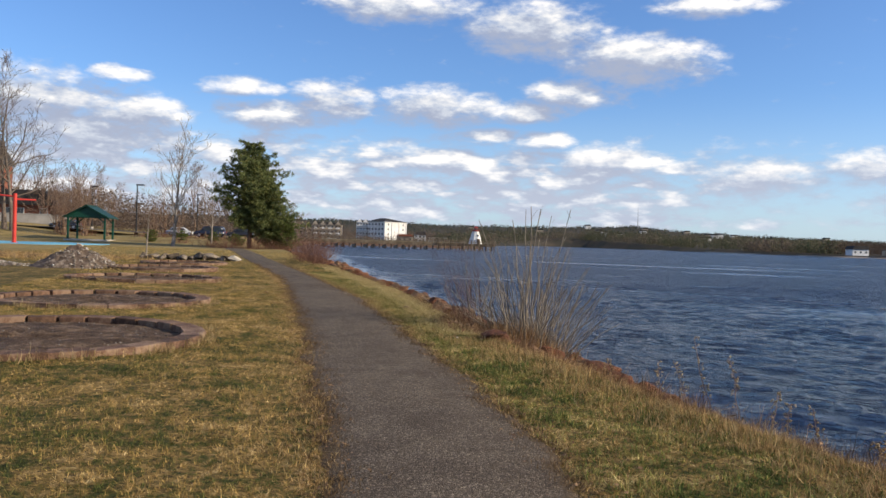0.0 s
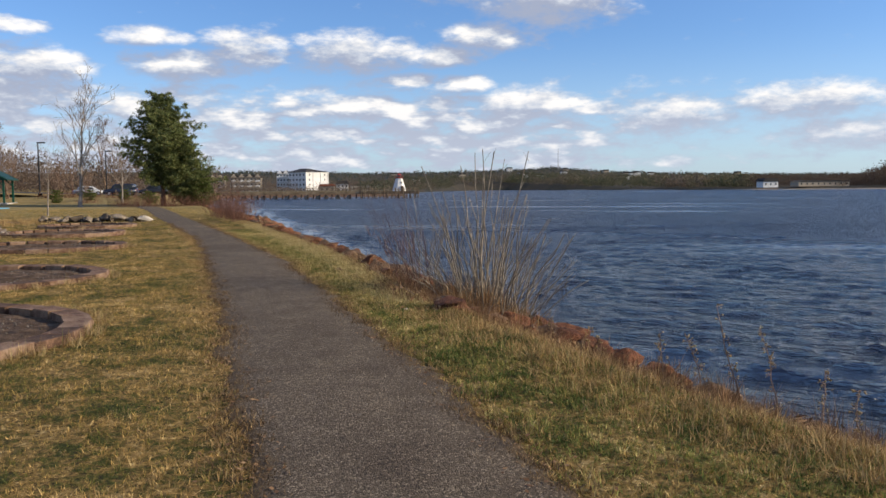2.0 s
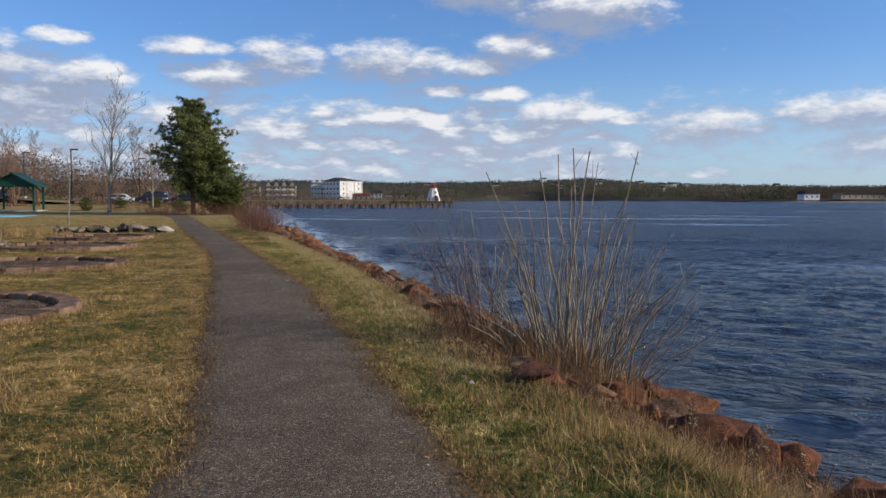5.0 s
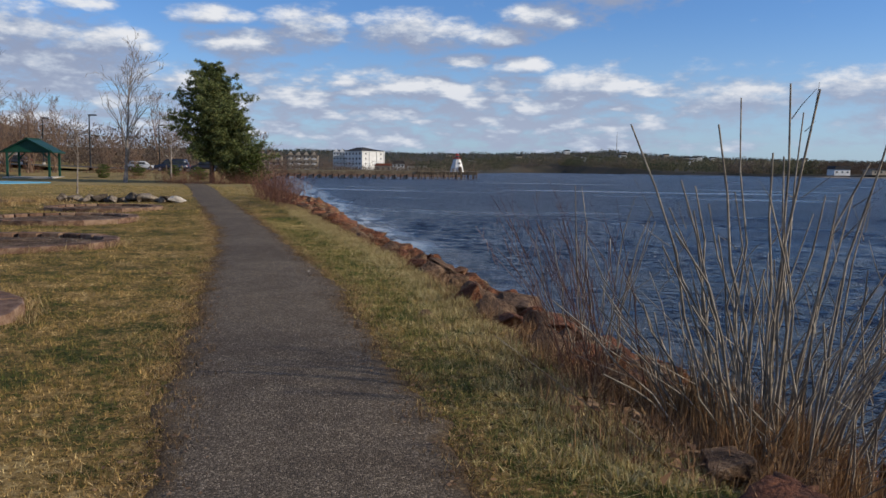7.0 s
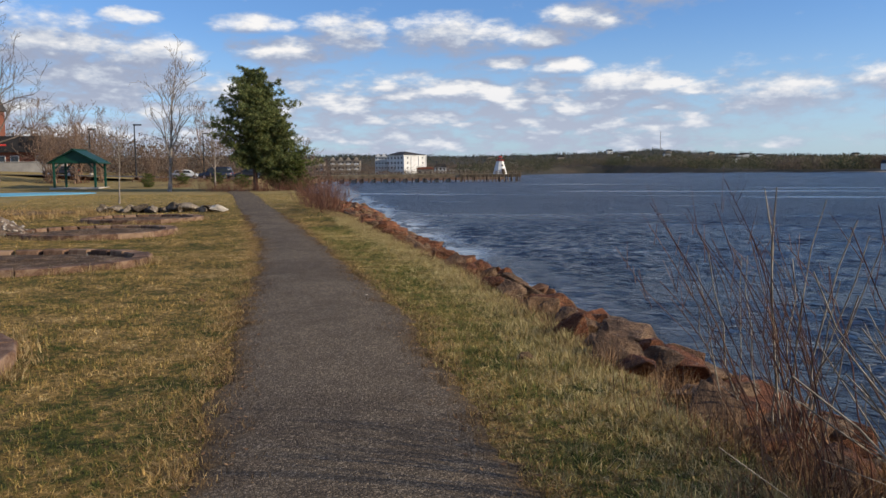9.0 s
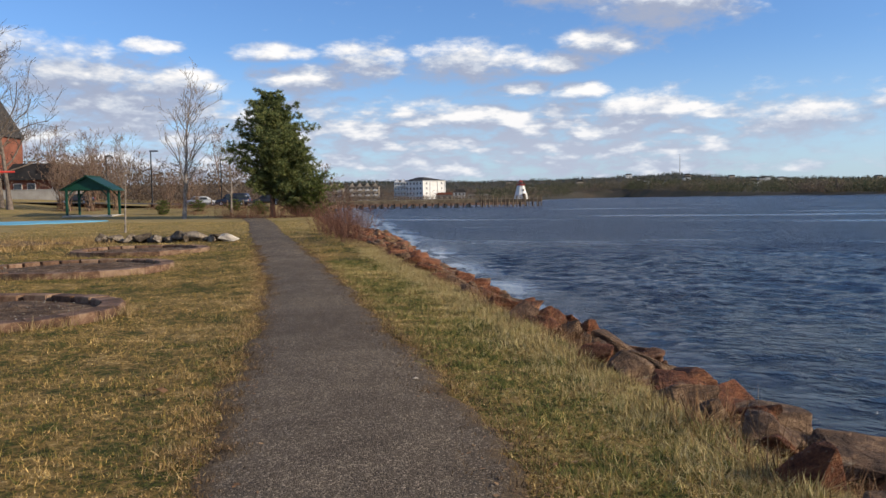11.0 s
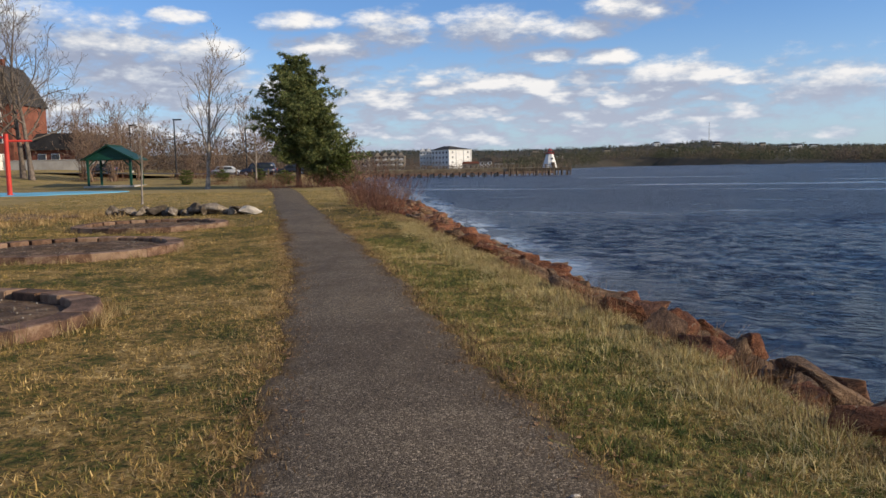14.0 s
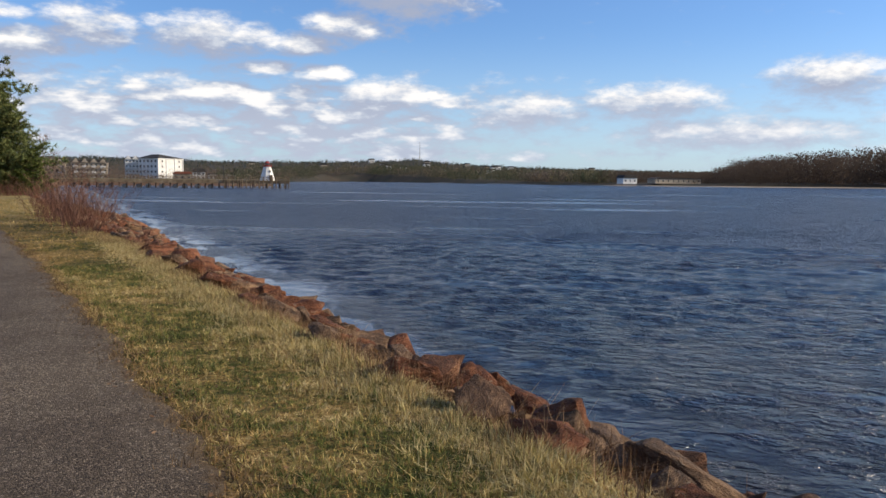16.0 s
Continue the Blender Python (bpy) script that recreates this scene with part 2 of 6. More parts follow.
def path_material():
    m, k, b = material("worn_gravel_path")
    p = where(k, True)
    vo = k.n("ShaderNodeTexVoronoi")
    k.put(vo.inputs["Vector"], p)
    vo.inputs["Scale"].default_value = 95.0
    fine = k.noise(p, 130.0, 3.0, 0.7)
    mid = k.noise(p, 2.2, 5.0, 0.65)
    big = k.noise(p, 0.35, 4.0, 0.6)
    grain = k.m("ADD", k.m("MULTIPLY", vo.outputs["Color"], 0.5), k.m("MULTIPLY", fine, 0.5))
    stone = k.ramp(grain, ((0.22, (0.036, 0.027, 0.018)), (0.47, (0.09, 0.069, 0.048)), (0.62, (0.165, 0.129, 0.09)), (0.78, (0.46, 0.37, 0.27))))
    worn = k.ramp(k.step(k.m("ADD", k.m("MULTIPLY", mid, 0.5), k.m("MULTIPLY", big, 0.5)), 0.36, 0.64), ((0.0, (0.72, 0.68, 0.64)), (0.5, (0.96, 0.94, 0.9)), (1.0, (1.12, 1.09, 1.03))))
    col = k.mix(1.0, stone, worn, "MULTIPLY")
    edge = k.n("ShaderNodeAttribute", attribute_name="edge").outputs["Fac"]
    ragged = k.m("ADD", edge, k.m("MULTIPLY", k.m("SUBTRACT", k.noise(p, 5.0, 5.0, 0.7), 0.5), 1.5))
    dirt = k.ramp(k.noise(p, 45.0, 3.0, 0.7), ((0.3, (0.055, 0.036, 0.02)), (0.55, (0.12, 0.082, 0.045)), (0.75, (0.27, 0.19, 0.1))))
    col = k.mix(k.step(ragged, 0.35, 0.75), col, dirt)
    k.put(b.inputs["Base Color"], col)
    b.inputs["Roughness"].default_value = 0.9
    b.inputs["Specular IOR Level"].default_value = 0.2
    bumped(k, b, k.m("ADD", k.m("MULTIPLY", vo.outputs["Distance"], -1.0), fine), 0.8, 0.009)
    return m


def water_material():
    m, k, b = material("wind_ruffled_river")
    p = where(k, True)
    sp = k.n("ShaderNodeSeparateXYZ")
    k.put(sp.inputs[0], p)
    # crests run from ahead-left to near-right
    u = k.m("SUBTRACT", k.m("MULTIPLY", sp.outputs[0], 0.8), k.m("MULTIPLY", sp.outputs[1], 0.6))
    v = k.m("ADD", k.m("MULTIPLY", sp.outputs[1], 0.8), k.m("MULTIPLY", sp.outputs[0], 0.6))
    wv = k.vec(k.m("MULTIPLY", u, 0.8), k.m("MULTIPLY", v, 1.5), 0.0)
    ripple = k.noise(wv, 2.9, 4.0, 0.62)
    chop = k.noise(wv, 0.85, 4.0, 0.65)
    streak = k.noise(k.vec(k.m("MULTIPLY", u, 0.02), k.m("MULTIPLY", v, 0.1), 5.0), 1.0, 4.0, 0.6, distort=0.6)
    shore = k.m("ADD", sp.outputs[0], k.m("MULTIPLY", sp.outputs[1], 0.1))
    shore = k.m("ADD", shore, k.m("MULTIPLY", k.m("SUBTRACT", k.noise(p, 0.3, 3.0), 0.5), 2.5))
    lee = k.m("MULTIPLY", k.step(shore, 7.2, 9.6, 1.0, 0.0), k.m("MULTIPLY", k.step(sp.outputs[1], 20.0, 34.0, 0.7, 1.0), k.step(k.noise(k.vec(k.m("MULTIPLY", sp.outputs[0], 0.8), k.m("MULTIPLY", sp.outputs[1], 0.25), 2.0), 1.0, 4.0, 0.65), 0.38, 0.52)))
    slick = k.m("MAXIMUM", k.m("MULTIPLY", k.step(streak, 0.54, 0.66), 0.85), lee)
    swell = k.noise(wv, 0.16, 2.0, 0.5)
    b.inputs["Base Color"].default_value = (0.011, 0.018, 0.04, 1)
    b.inputs["IOR"].default_value = 1.33
    b.inputs["Specular IOR Level"].default_value = 0.5
    open_water = k.step(k.m("ADD", sp.outputs[0], sp.outputs[1]), 38.0, 95.0)
    k.put(b.inputs["Roughness"], k.m("MULTIPLY", k.m("SUBTRACT", 1.0, k.m("MULTIPLY", slick, 0.5)), k.m("ADD", 0.18, k.m("MULTIPLY", open_water, 0.15))))
    nb = k.n("ShaderNodeBump")
    k.put(nb.inputs["Strength"], k.m("SUBTRACT", 1.0, k.m("MULTIPLY", slick, 0.985)))
    nb.inputs["Distance"].default_value = 1.25
    k.put(nb.inputs["Height"], k.m("ADD", k.m("ADD", k.m("MULTIPLY", ripple, 0.55), k.m("MULTIPLY", chop, 0.75)), k.m("MULTIPLY", swell, 0.25)))
    k.put(b.inputs["Normal"], nb.outputs[0])
    return m


def rock_material():
    """Rusty sandstone: beds, stains, pale lichen, each boulder of its own tone."""
    m, k, b = material("rusty_riprap")
    p = where(k)
    own = k.n("ShaderNodeObjectInfo").outputs["Random"]
    isl = k.n("ShaderNodeNewGeometry").outputs["Random Per Island"]
    tone = k.m("FRACT", k.m("ADD", own, isl))
    sp = k.n("ShaderNodeSeparateXYZ")
    k.put(sp.inputs[0], p)
    beds = k.noise(k.vec(k.m("MULTIPLY", sp.outputs[0], 0.8), k.m("MULTIPLY", sp.outputs[1], 0.8), k.m("MULTIPLY", sp.outputs[2], 6.0)), 1.6, 4.0, 0.6)
    big = k.noise(p, 1.7, 5.0, 0.65)
    grit = k.noise(p, 16.0, 5.0, 0.7)
    f = k.m("ADD", k.m("ADD", k.m("MULTIPLY", big, 0.5), k.m("MULTIPLY", beds, 0.3)), k.m("MULTIPLY", grit, 0.24))
    f = k.step(f, 0.36, 0.7)
    red = k.ramp(f, ((0.0, (0.05, 0.022, 0.014)), (0.45, (0.185, 0.068, 0.032)), (0.8, (0.33, 0.13, 0.058)), (1.0, (0.44, 0.23, 0.12))))
    tan = k.ramp(f, ((0.0, (0.04, 0.026, 0.018)), (0.45, (0.13, 0.078, 0.046)), (0.8, (0.27, 0.165, 0.09)), (1.0, (0.42, 0.3, 0.19))))
    col = k.mix(k.step(tone, 0.42, 0.62), red, tan)
    shade = k.step(tone, 0.0, 1.0, 0.72, 1.12)
    col = k.mix(1.0, col, k.vec(shade, shade, shade), "MULTIPLY")
    col = k.mix(k.m("MULTIPLY", k.step(k.noise(p, 4.0, 5.0, 0.75), 0.6, 0.68), 0.55), col, (0.3, 0.27, 0.2))
    k.put(b.inputs["Base Color"], col)
    b.inputs["Roughness"].default_value = 0.88
    b.inputs["Specular IOR Level"].default_value = 0.25
    bumped(k, b, k.m("ADD", k.m("MULTIPLY", beds, 0.7), k.m("ADD", grit, big)), 0.9, 0.07)
    return m


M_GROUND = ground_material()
M_PATH = path_material()
M_WATER = water_material()
M_BLADE = turf("lawn_blades", LAWN)
M_LUSH = turf("lush_verge_blades", ((0.0, (0.035, 0.064, 0.014)), (0.3, (0.1, 0.135, 0.031)), (0.55, (0.22, 0.225, 0.06)), (0.8, (0.45, 0.36, 0.13)), (1.0, (0.8, 0.64, 0.32))), -0.02, spread=1.3)
M_DRY = islands("dry_bank_grass", ((0.0, (0.12, 0.075, 0.03)), (0.4, (0.29, 0.19, 0.085)), (0.8, (0.55, 0.41, 0.2)), (1.0, (0.2, 0.19, 0.06))), thin=0.25)
M_VERGE = turf("bank_verge_blades", ((0.0, (0.05, 0.072, 0.018)), (0.28, (0.12, 0.138, 0.037)), (0.5, (0.24, 0.21, 0.065)), (0.75, (0.42, 0.33, 0.125)), (1.0, (0.68, 0.55, 0.28))), 0.0)
M_PALEGRASS = islands("pale_bank_grass", ((0.0, (0.26, 0.19, 0.07)), (0.4, (0.5, 0.385, 0.16)), (0.8, (0.74, 0.6, 0.31)), (1.0, (0.3, 0.28, 0.09))), thin=0.2)
M_EDGETURF = islands("orange_brown_turf", ((0.0, (0.15, 0.085, 0.033)), (0.5, (0.36, 0.225, 0.09)), (1.0, (0.62, 0.44, 0.2))), thin=0.2)
M_DEADSTEM = islands("rusty_dead_stems", ((0.0, (0.09, 0.045, 0.022)), (0.5, (0.25, 0.135, 0.06)), (1.0, (0.46, 0.3, 0.14))), thin=0.15)
M_DEADTURF = islands("dead_brown_turf", ((0.0, (0.06, 0.037, 0.02)), (0.5, (0.135, 0.085, 0.042)), (1.0, (0.26, 0.17, 0.085))), thin=0.15)
M_LEAF = islands("fallen_leaves", ((0.0, (0.09, 0.048, 0.025)), (0.5, (0.2, 0.108, 0.052)), (1.0, (0.33, 0.205, 0.105))))
M_PEBBLE = islands("pebbles", ((0.0, (0.07, 0.057, 0.045)), (0.7, (0.16, 0.13, 0.10)), (1.0, (0.32, 0.28, 0.23))))
M_CHIP = islands("pale_rubble_bits", ((0.0, (0.1, 0.085, 0.07)), (0.6, (0.26, 0.22, 0.18)), (1.0, (0.55, 0.5, 0.43))))
M_ROCK = rock_material()
M_KERB = noisy("weathered_kerb_block", ((0.0, (0.05, 0.027, 0.016)), (0.5, (0.15, 0.083, 0.05)), (1.0, (0.28, 0.185, 0.12))), 5.0, 0.9, 45, 0.7, 0.015, vary=0.22)
M_SOIL = noisy("bare_bed_soil", ((0.0, (0.03, 0.017, 0.009)), (0.5, (0.1, 0.06, 0.033)), (1.0, (0.25, 0.165, 0.1))), 4.0, 0.95, 38, 1.0, 0.05, world_space=True)
M_RUBBLE = noisy("pale_rubble_soil", ((0.0, (0.05, 0.033, 0.023)), (0.6, (0.13, 0.092, 0.064)), (1.0, (0.34, 0.27, 0.2))), 3.0, 0.95, 16, 1.0, 0.05, world_space=True)
M_STONE = noisy("lichened_field_stone", ((0.0, (0.035, 0.026, 0.018)), (0.5, (0.125, 0.095, 0.066)), (1.0, (0.34, 0.28, 0.21))), 2.6, 0.9, 20, 0.6, 0.02, vary=0.25)
M_PALE = noisy("pale_boulder", ((0.0, (0.33, 0.28, 0.22)), (1.0, (0.62, 0.55, 0.46))), 3, 0.9, 20, 0.5, 0.02)
M_TWIG = noisy("grey_willow_bark", ((0.0, (0.08, 0.063, 0.046)), (0.5, (0.195, 0.16, 0.118)), (1.0, (0.39, 0.33, 0.25))), 6, 0.7, 40, 0.2, 0.003)
M_REDTWIG = islands("red_brown_twigs", ((0.0, (0.085, 0.036, 0.024)), (0.5, (0.165, 0.072, 0.043)), (1.0, (0.27, 0.155, 0.095))))
M_BARK = noisy("grey_bark", ((0.0, (0.11, 0.09, 0.073)), (0.5, (0.25, 0.21, 0.175)), (1.0, (0.42, 0.37, 0.31))), 4, 0.9, 30, 0.5, 0.02)
M_DARKBARK = noisy("dark_brown_bark", ((0.0, (0.065, 0.05, 0.04)), (0.5, (0.14, 0.11, 0.088)), (1.0, (0.24, 0.195, 0.155))), 3, 0.95, 25, 0.5, 0.03)
M_WOODTWIG = islands("brown_bare_twigs", ((0.0, (0.12, 0.075, 0.052)), (0.5, (0.22, 0.145, 0.10)), (1.0, (0.33, 0.23, 0.165))))
M_PINEBARK = noisy("pine_bark", ((0.0, (0.05, 0.035, 0.025)), (1.0, (0.16, 0.11, 0.08))), 5, 0.95, 30, 0.6, 0.03)
M_NEEDLE = islands("pine_needles", ((0.0, (0.045, 0.064, 0.025)), (0.5, (0.13, 0.155, 0.052)), (0.85, (0.235, 0.255, 0.085)), (1.0, (0.34, 0.32, 0.115))), 0.6, thin=0.3)
M_CEDAR = islands("yellow_green_needles", ((0.0, (0.02, 0.04, 0.01)), (0.5, (0.10, 0.13, 0.03)), (1.0, (0.2, 0.21, 0.05))), 0.6, thin=0.3)
M_GREENPAINT = noisy("dark_green_paint", ((0.0, (0.005, 0.04, 0.024)), (1.0, (0.01, 0.07, 0.042))), 2, 0.5, 30, 0.1, 0.003)
M_GREENROOF = noisy("green_metal_roof", ((0.0, (0.005, 0.03, 0.018)), (1.0, (0.009, 0.052, 0.031))), 1.5, 0.5, 20, 0.1, 0.003)
M_RED = noisy("red_paint", ((0.0, (0.42, 0.03, 0.02)), (1.0, (0.62, 0.055, 0.035))), 2, 0.45, 30, 0.1, 0.002)
M_BLUEPAD = noisy("faded_blue_rubber", ((0.0, (0.09, 0.26, 0.38)), (0.5, (0.13, 0.38, 0.52)), (1.0, (0.2, 0.45, 0.55))), 0.3, 0.8, 8, 0.1, 0.003, world_space=True)
M_DARKMETAL = noisy("dark_lamp_metal", ((0.0, (0.012, 0.012, 0.013)), (1.0, (0.03, 0.03, 0.032))), 3, 0.5, 30, 0.05, 0.002)
M_WHITE = noisy("white_siding", ((0.0, (0.62, 0.6, 0.56)), (1.0, (0.82, 0.8, 0.76))), 0.4, 0.7, 6, 0.1, 0.01)
M_BEIGE = noisy("beige_siding", ((0.0, (0.32, 0.26, 0.19)), (1.0, (0.45, 0.38, 0.29))), 0.4, 0.8, 6, 0.1, 0.01)
M_DARKWALL = noisy("dark_brown_shingle", ((0.0, (0.035, 0.024, 0.02)), (1.0, (0.09, 0.065, 0.052))), 0.8, 0.9, 8, 0.3, 0.02)
M_BRICK = noisy("red_brick", ((0.0, (0.13, 0.045, 0.03)), (1.0, (0.26, 0.1, 0.06))), 0.8, 0.9, 10, 0.3, 0.01)
M_ROOF = noisy("charcoal_shingle_roof", ((0.0, (0.022, 0.02, 0.02)), (1.0, (0.06, 0.055, 0.052))), 0.8, 0.9, 10, 0.3, 0.02)
M_REDROOF = noisy("red_lantern_paint", ((0.0, (0.2, 0.022, 0.016)), (1.0, (0.32, 0.04, 0.028))), 1, 0.5, 10, 0.1, 0.005)
M_PIERWOOD = noisy("weathered_pier_timber", ((0.0, (0.07, 0.05, 0.032)), (0.5, (0.17, 0.125, 0.08)), (1.0, (0.28, 0.22, 0.15))), 0.7, 0.9, 8, 0.3, 0.02)
M_CONCRETE = noisy("pale_concrete", ((0.0, (0.3, 0.27, 0.23)), (1.0, (0.5, 0.46, 0.4))), 0.6, 0.9, 12, 0.2, 0.01)
M_ASPHALT = noisy("parking_asphalt", ((0.0, (0.035, 0.033, 0.032)), (1.0, (0.075, 0.07, 0.066))), 0.6, 0.9, 30, 0.2, 0.005, world_space=True)
M_TYRE = noisy("black_rubber", ((0.0, (0.012, 0.012, 0.012)), (1.0, (0.03, 0.03, 0.03))), 5, 0.8)
M_RIM = noisy("alloy_rim", ((0.0, (0.4, 0.4, 0.41)), (1.0, (0.6, 0.6, 0.61))), 5, 0.35, metal=0.9, bump=0)
M_FARWOOD = islands("far_bare_woods", ((0.0, (0.085, 0.07, 0.056)), (0.5, (0.145, 0.116, 0.09)), (0.85, (0.22, 0.165, 0.12)), (1.0, (0.28, 0.22, 0.15))), thin=0.45, patch=(0.011, ((0.0, (0.04, 0.055, 0.034)), (0.6, (0.09, 0.095, 0.052)), (1.0, (0.16, 0.14, 0.08)))))
M_RIVERWOOD = islands("brown_river_woods", ((0.0, (0.06, 0.043, 0.033)), (0.5, (0.085, 0.062, 0.046)), (1.0, (0.115, 0.085, 0.063))), thin=0.45)
M_TOWNWOOD = islands("warm_brown_woods", ((0.0, (0.11, 0.078, 0.056)), (0.5, (0.17, 0.122, 0.088)), (1.0, (0.24, 0.18, 0.13))), thin=0.45)
M_FARCONE = islands("far_conifers", ((0.0, (0.018, 0.03, 0.032)), (0.6, (0.032, 0.044, 0.042)), (1.0, (0.055, 0.06, 0.046))))
M_SHORE = noisy("pale_shore_gravel", ((0.0, (0.2, 0.16, 0.12)), (1.0, (0.4, 0.34, 0.27))), 0.2, 0.95, 2, 0, world_space=True)


def paint(name, c):
    m, k, b = material(name)
    f = k.noise(where(k), 1.5, 3.0)
    k.put(b.inputs["Base Color"], k.mix(f, c, tuple(x * 0.8 for x in c)))
    b.inputs["Roughness"].default_value = 0.3
    b.inputs["Coat Weight"].default_value = 0.6
    return m


def glass(name):
    m, k, b = material(name)
    f = k.noise(where(k), 0.6, 2.0)
    k.put(b.inputs["Base Color"], k.mix(f, (0.02, 0.025, 0.03), (0.05, 0.055, 0.06)))
    b.inputs["Roughness"].default_value = 0.08
    b.inputs["Specular IOR Level"].default_value = 0.7
    return m


M_GLASS = glass("dark_window_glass")
M_NAVY = paint("navy_car_paint", (0.012, 0.018, 0.035))
M_SILVER = paint("silver_car_paint", (0.42, 0.43, 0.44))
M_BLACKCAR = paint("black_car_paint", (0.014, 0.014, 0.016))


# ---------- mesh helpers ----------
def part(name, bm, mat, parent=None, label="", smooth=False):
    """Links a bmesh as one mesh object, under parent if given."""
    me = bpy.data.meshes.new(name)
    bm.normal_update()
    bm.to_mesh(me)
    bm.free()
    me.materials.append(mat)
    if smooth:
        me.polygons.foreach_set("use_smooth", [True] * len(me.polygons))
    ob = new(name, me)
    if parent:
        ob.parent = parent
    if label:
        ob["label"] = label
    return ob


def soup(name, verts, faces, mat, parent=None, smooth=False):
    """One mesh from numpy triangles."""
    me = bpy.data.meshes.new(name)
    v = np.asarray(verts, dtype=np.float32)
    f = np.asarray(faces, dtype=np.int32)
    n = f.shape[1]
    me.vertices.add(len(v))
    me.vertices.foreach_set("co", v.ravel())
    me.loops.add(f.size)
    me.loops.foreach_set("vertex_index", f.ravel())
    me.polygons.add(len(f))
    me.polygons.foreach_set("loop_start", np.arange(0, f.size, n, dtype=np.int32))
    me.polygons.foreach_set("loop_total", np.full(len(f), n, dtype=np.int32))
    me.update(calc_edges=True)
    me.validate()
    me.materials.append(mat)
    if smooth:
        me.polygons.foreach_set("use_smooth", np.ones(len(f), dtype=bool))
    ob = new(name, me)
    if parent:
        ob.parent = parent
    return ob


def thing(name, label, category, group="", at=(0, 0, 0), rz=0.0, kind=""):
    ob = new(name)
    ob.matrix_world = pose(*at, 0, 0, rz)
    ob.empty_display_size = 0.2
    return tagged(ob, label, category, group, kind)


def box(bm, x0, x1, y0, y1, z0, z1, bevel=0.0):
    r = bmesh.ops.create_cube(bm, size=1.0, matrix=Matrix.Translation(((x0 + x1) / 2, (y0 + y1) / 2, (z0 + z1) / 2)) @ Matrix.Diagonal((x1 - x0, y1 - y0, z1 - z0, 1)))
    if bevel:
        edges = list({e for v in r["verts"] for e in v.link_edges})
        bmesh.ops.bevel(bm, geom=edges, offset=bevel, segments=2, affect="EDGES", profile=0.6)
    return bm


def boxed(*a, **k):
    return box(bmesh.new(), *a, **k)


def tube(bm, a, b, r0, r1, sides=8, caps=True):
    a, b = Vector(a), Vector(b)
    d = b - a
    m = Matrix.Translation((a + b) / 2) @ d.to_track_quat("Z", "Y").to_matrix().to_4x4()
    bmesh.ops.create_cone(bm, cap_ends=caps, segments=sides, radius1=r0, radius2=r1, depth=d.length, matrix=m)
    return bm


def tubed(*a, **k):
    return tube(bmesh.new(), *a, **k)


def prism(bm, outline, y0, y1):
    """A solid from an outline in x and z, between y0 and y1."""
    n = len(outline)
    a = [bm.verts.new((x, y0, z)) for x, z in outline]
    b = [bm.verts.new((x, y1, z)) for x, z in outline]
    bm.faces.new(a)
    bm.faces.new(b[::-1])
    for i in range(n):
        bm.faces.new((a[i], b[i], b[(i + 1) % n], a[(i + 1) % n]))
    bmesh.ops.recalc_face_normals(bm, faces=bm.faces[:])
    return bm


class Sticks:
    """Tapered three-sided twigs, gathered into one mesh."""

    def __init__(self, sides=3):
        self.v, self.f, self.sides = [], [], sides

    def add(self, pts, radii):
        n, base = self.sides, len(self.v)
        for i, (p, r) in enumerate(zip(pts, radii)):
            d = (pts[min(i + 1, len(pts) - 1)] - pts[max(i - 1, 0)]).normalized()
            a = d.orthogonal().normalized()
            c = d.cross(a)
            for s in range(n):
                t = 2 * math.pi * s / n
                self.v.append(p + (a * math.cos(t) + c * math.sin(t)) * r)
        for i in range(len(pts) - 1):
            for s in range(n):
                q = base + i * n
                self.f.append((q + s, q + (s + 1) % n, q + n + (s + 1) % n, q + n + s))

    def done(self, name, mat, parent=None, smooth=True):
        return soup(name, [tuple(p) for p in self.v], self.f, mat, parent, smooth)


rng = random.Random(7)


def smooth01(x, lo, hi):
    t = np.clip((x - lo) / (hi - lo), 0, 1)
    return t * t * (3 - 2 * t)


# ---------- the lie of the land ----------
WATER_Z = -1.45
BEDS = ((-3.52, 11.45, 2.15, 2.1), (-4.6, 17.6, 2.05, 1.9), (-6.08, 26.0, 2.16, 1.75), (-7.5, 33.7, 1.95, 2.0), (-8.25, 40.3, 1.85, 1.85))
PATH_Y = (-12, 0, 5.5, 10, 15, 20, 25, 30, 35, 45, 55, 65, 75, 95)
PATH_L = (0.95, 1.05, 0.93, 0.42, -0.22, -0.95, -1.6, -2.45, -3.55, -5.7, -7.95, -10.0, -12.2, -17.0)
PATH_R = (2.65, 2.55, 2.35, 1.98, 1.3, 0.72, -0.25, -1.2, -2.2, -4.3, -6.5, -8.4, -10.5, -15.0)
BANK_Y = (-40, 0, 6, 9, 14, 20, 25, 30, 35, 40, 45, 55, 70, 85, 95, 110, 140, 200, 305, 330)
BANK_X = (6.5, 4.8, 4.35, 3.5, 2.65, 2.2, 1.5, 0.6, -0.2, -1.0, -2.1, -4.0, -6.3, -8.6, -10.5, -15, -22, -28, -31, -33)
EDGE_X = (9.5, 8.0, 7.4, 6.8, 5.7, 4.9, 4.15, 3.25, 2.5, 1.9, 1.3, 0.5, -1.0, -5.0, -8.0, -12.5, -19, -25, -28, -30)
FAR_X = (-45, -30, 45, 60, 120, 220, 290, 330, 372, 430, 600, 900, 1500, 3500)
FAR_Y = (320, 330, 345, 500, 800, 1150, 1200, 1000, 640, 560, 560, 500, 450, 400)
RIDGE_A = (-60, -1, 5, 12.8, 17.8, 20.4, 24, 27.4, 31, 45, 70)
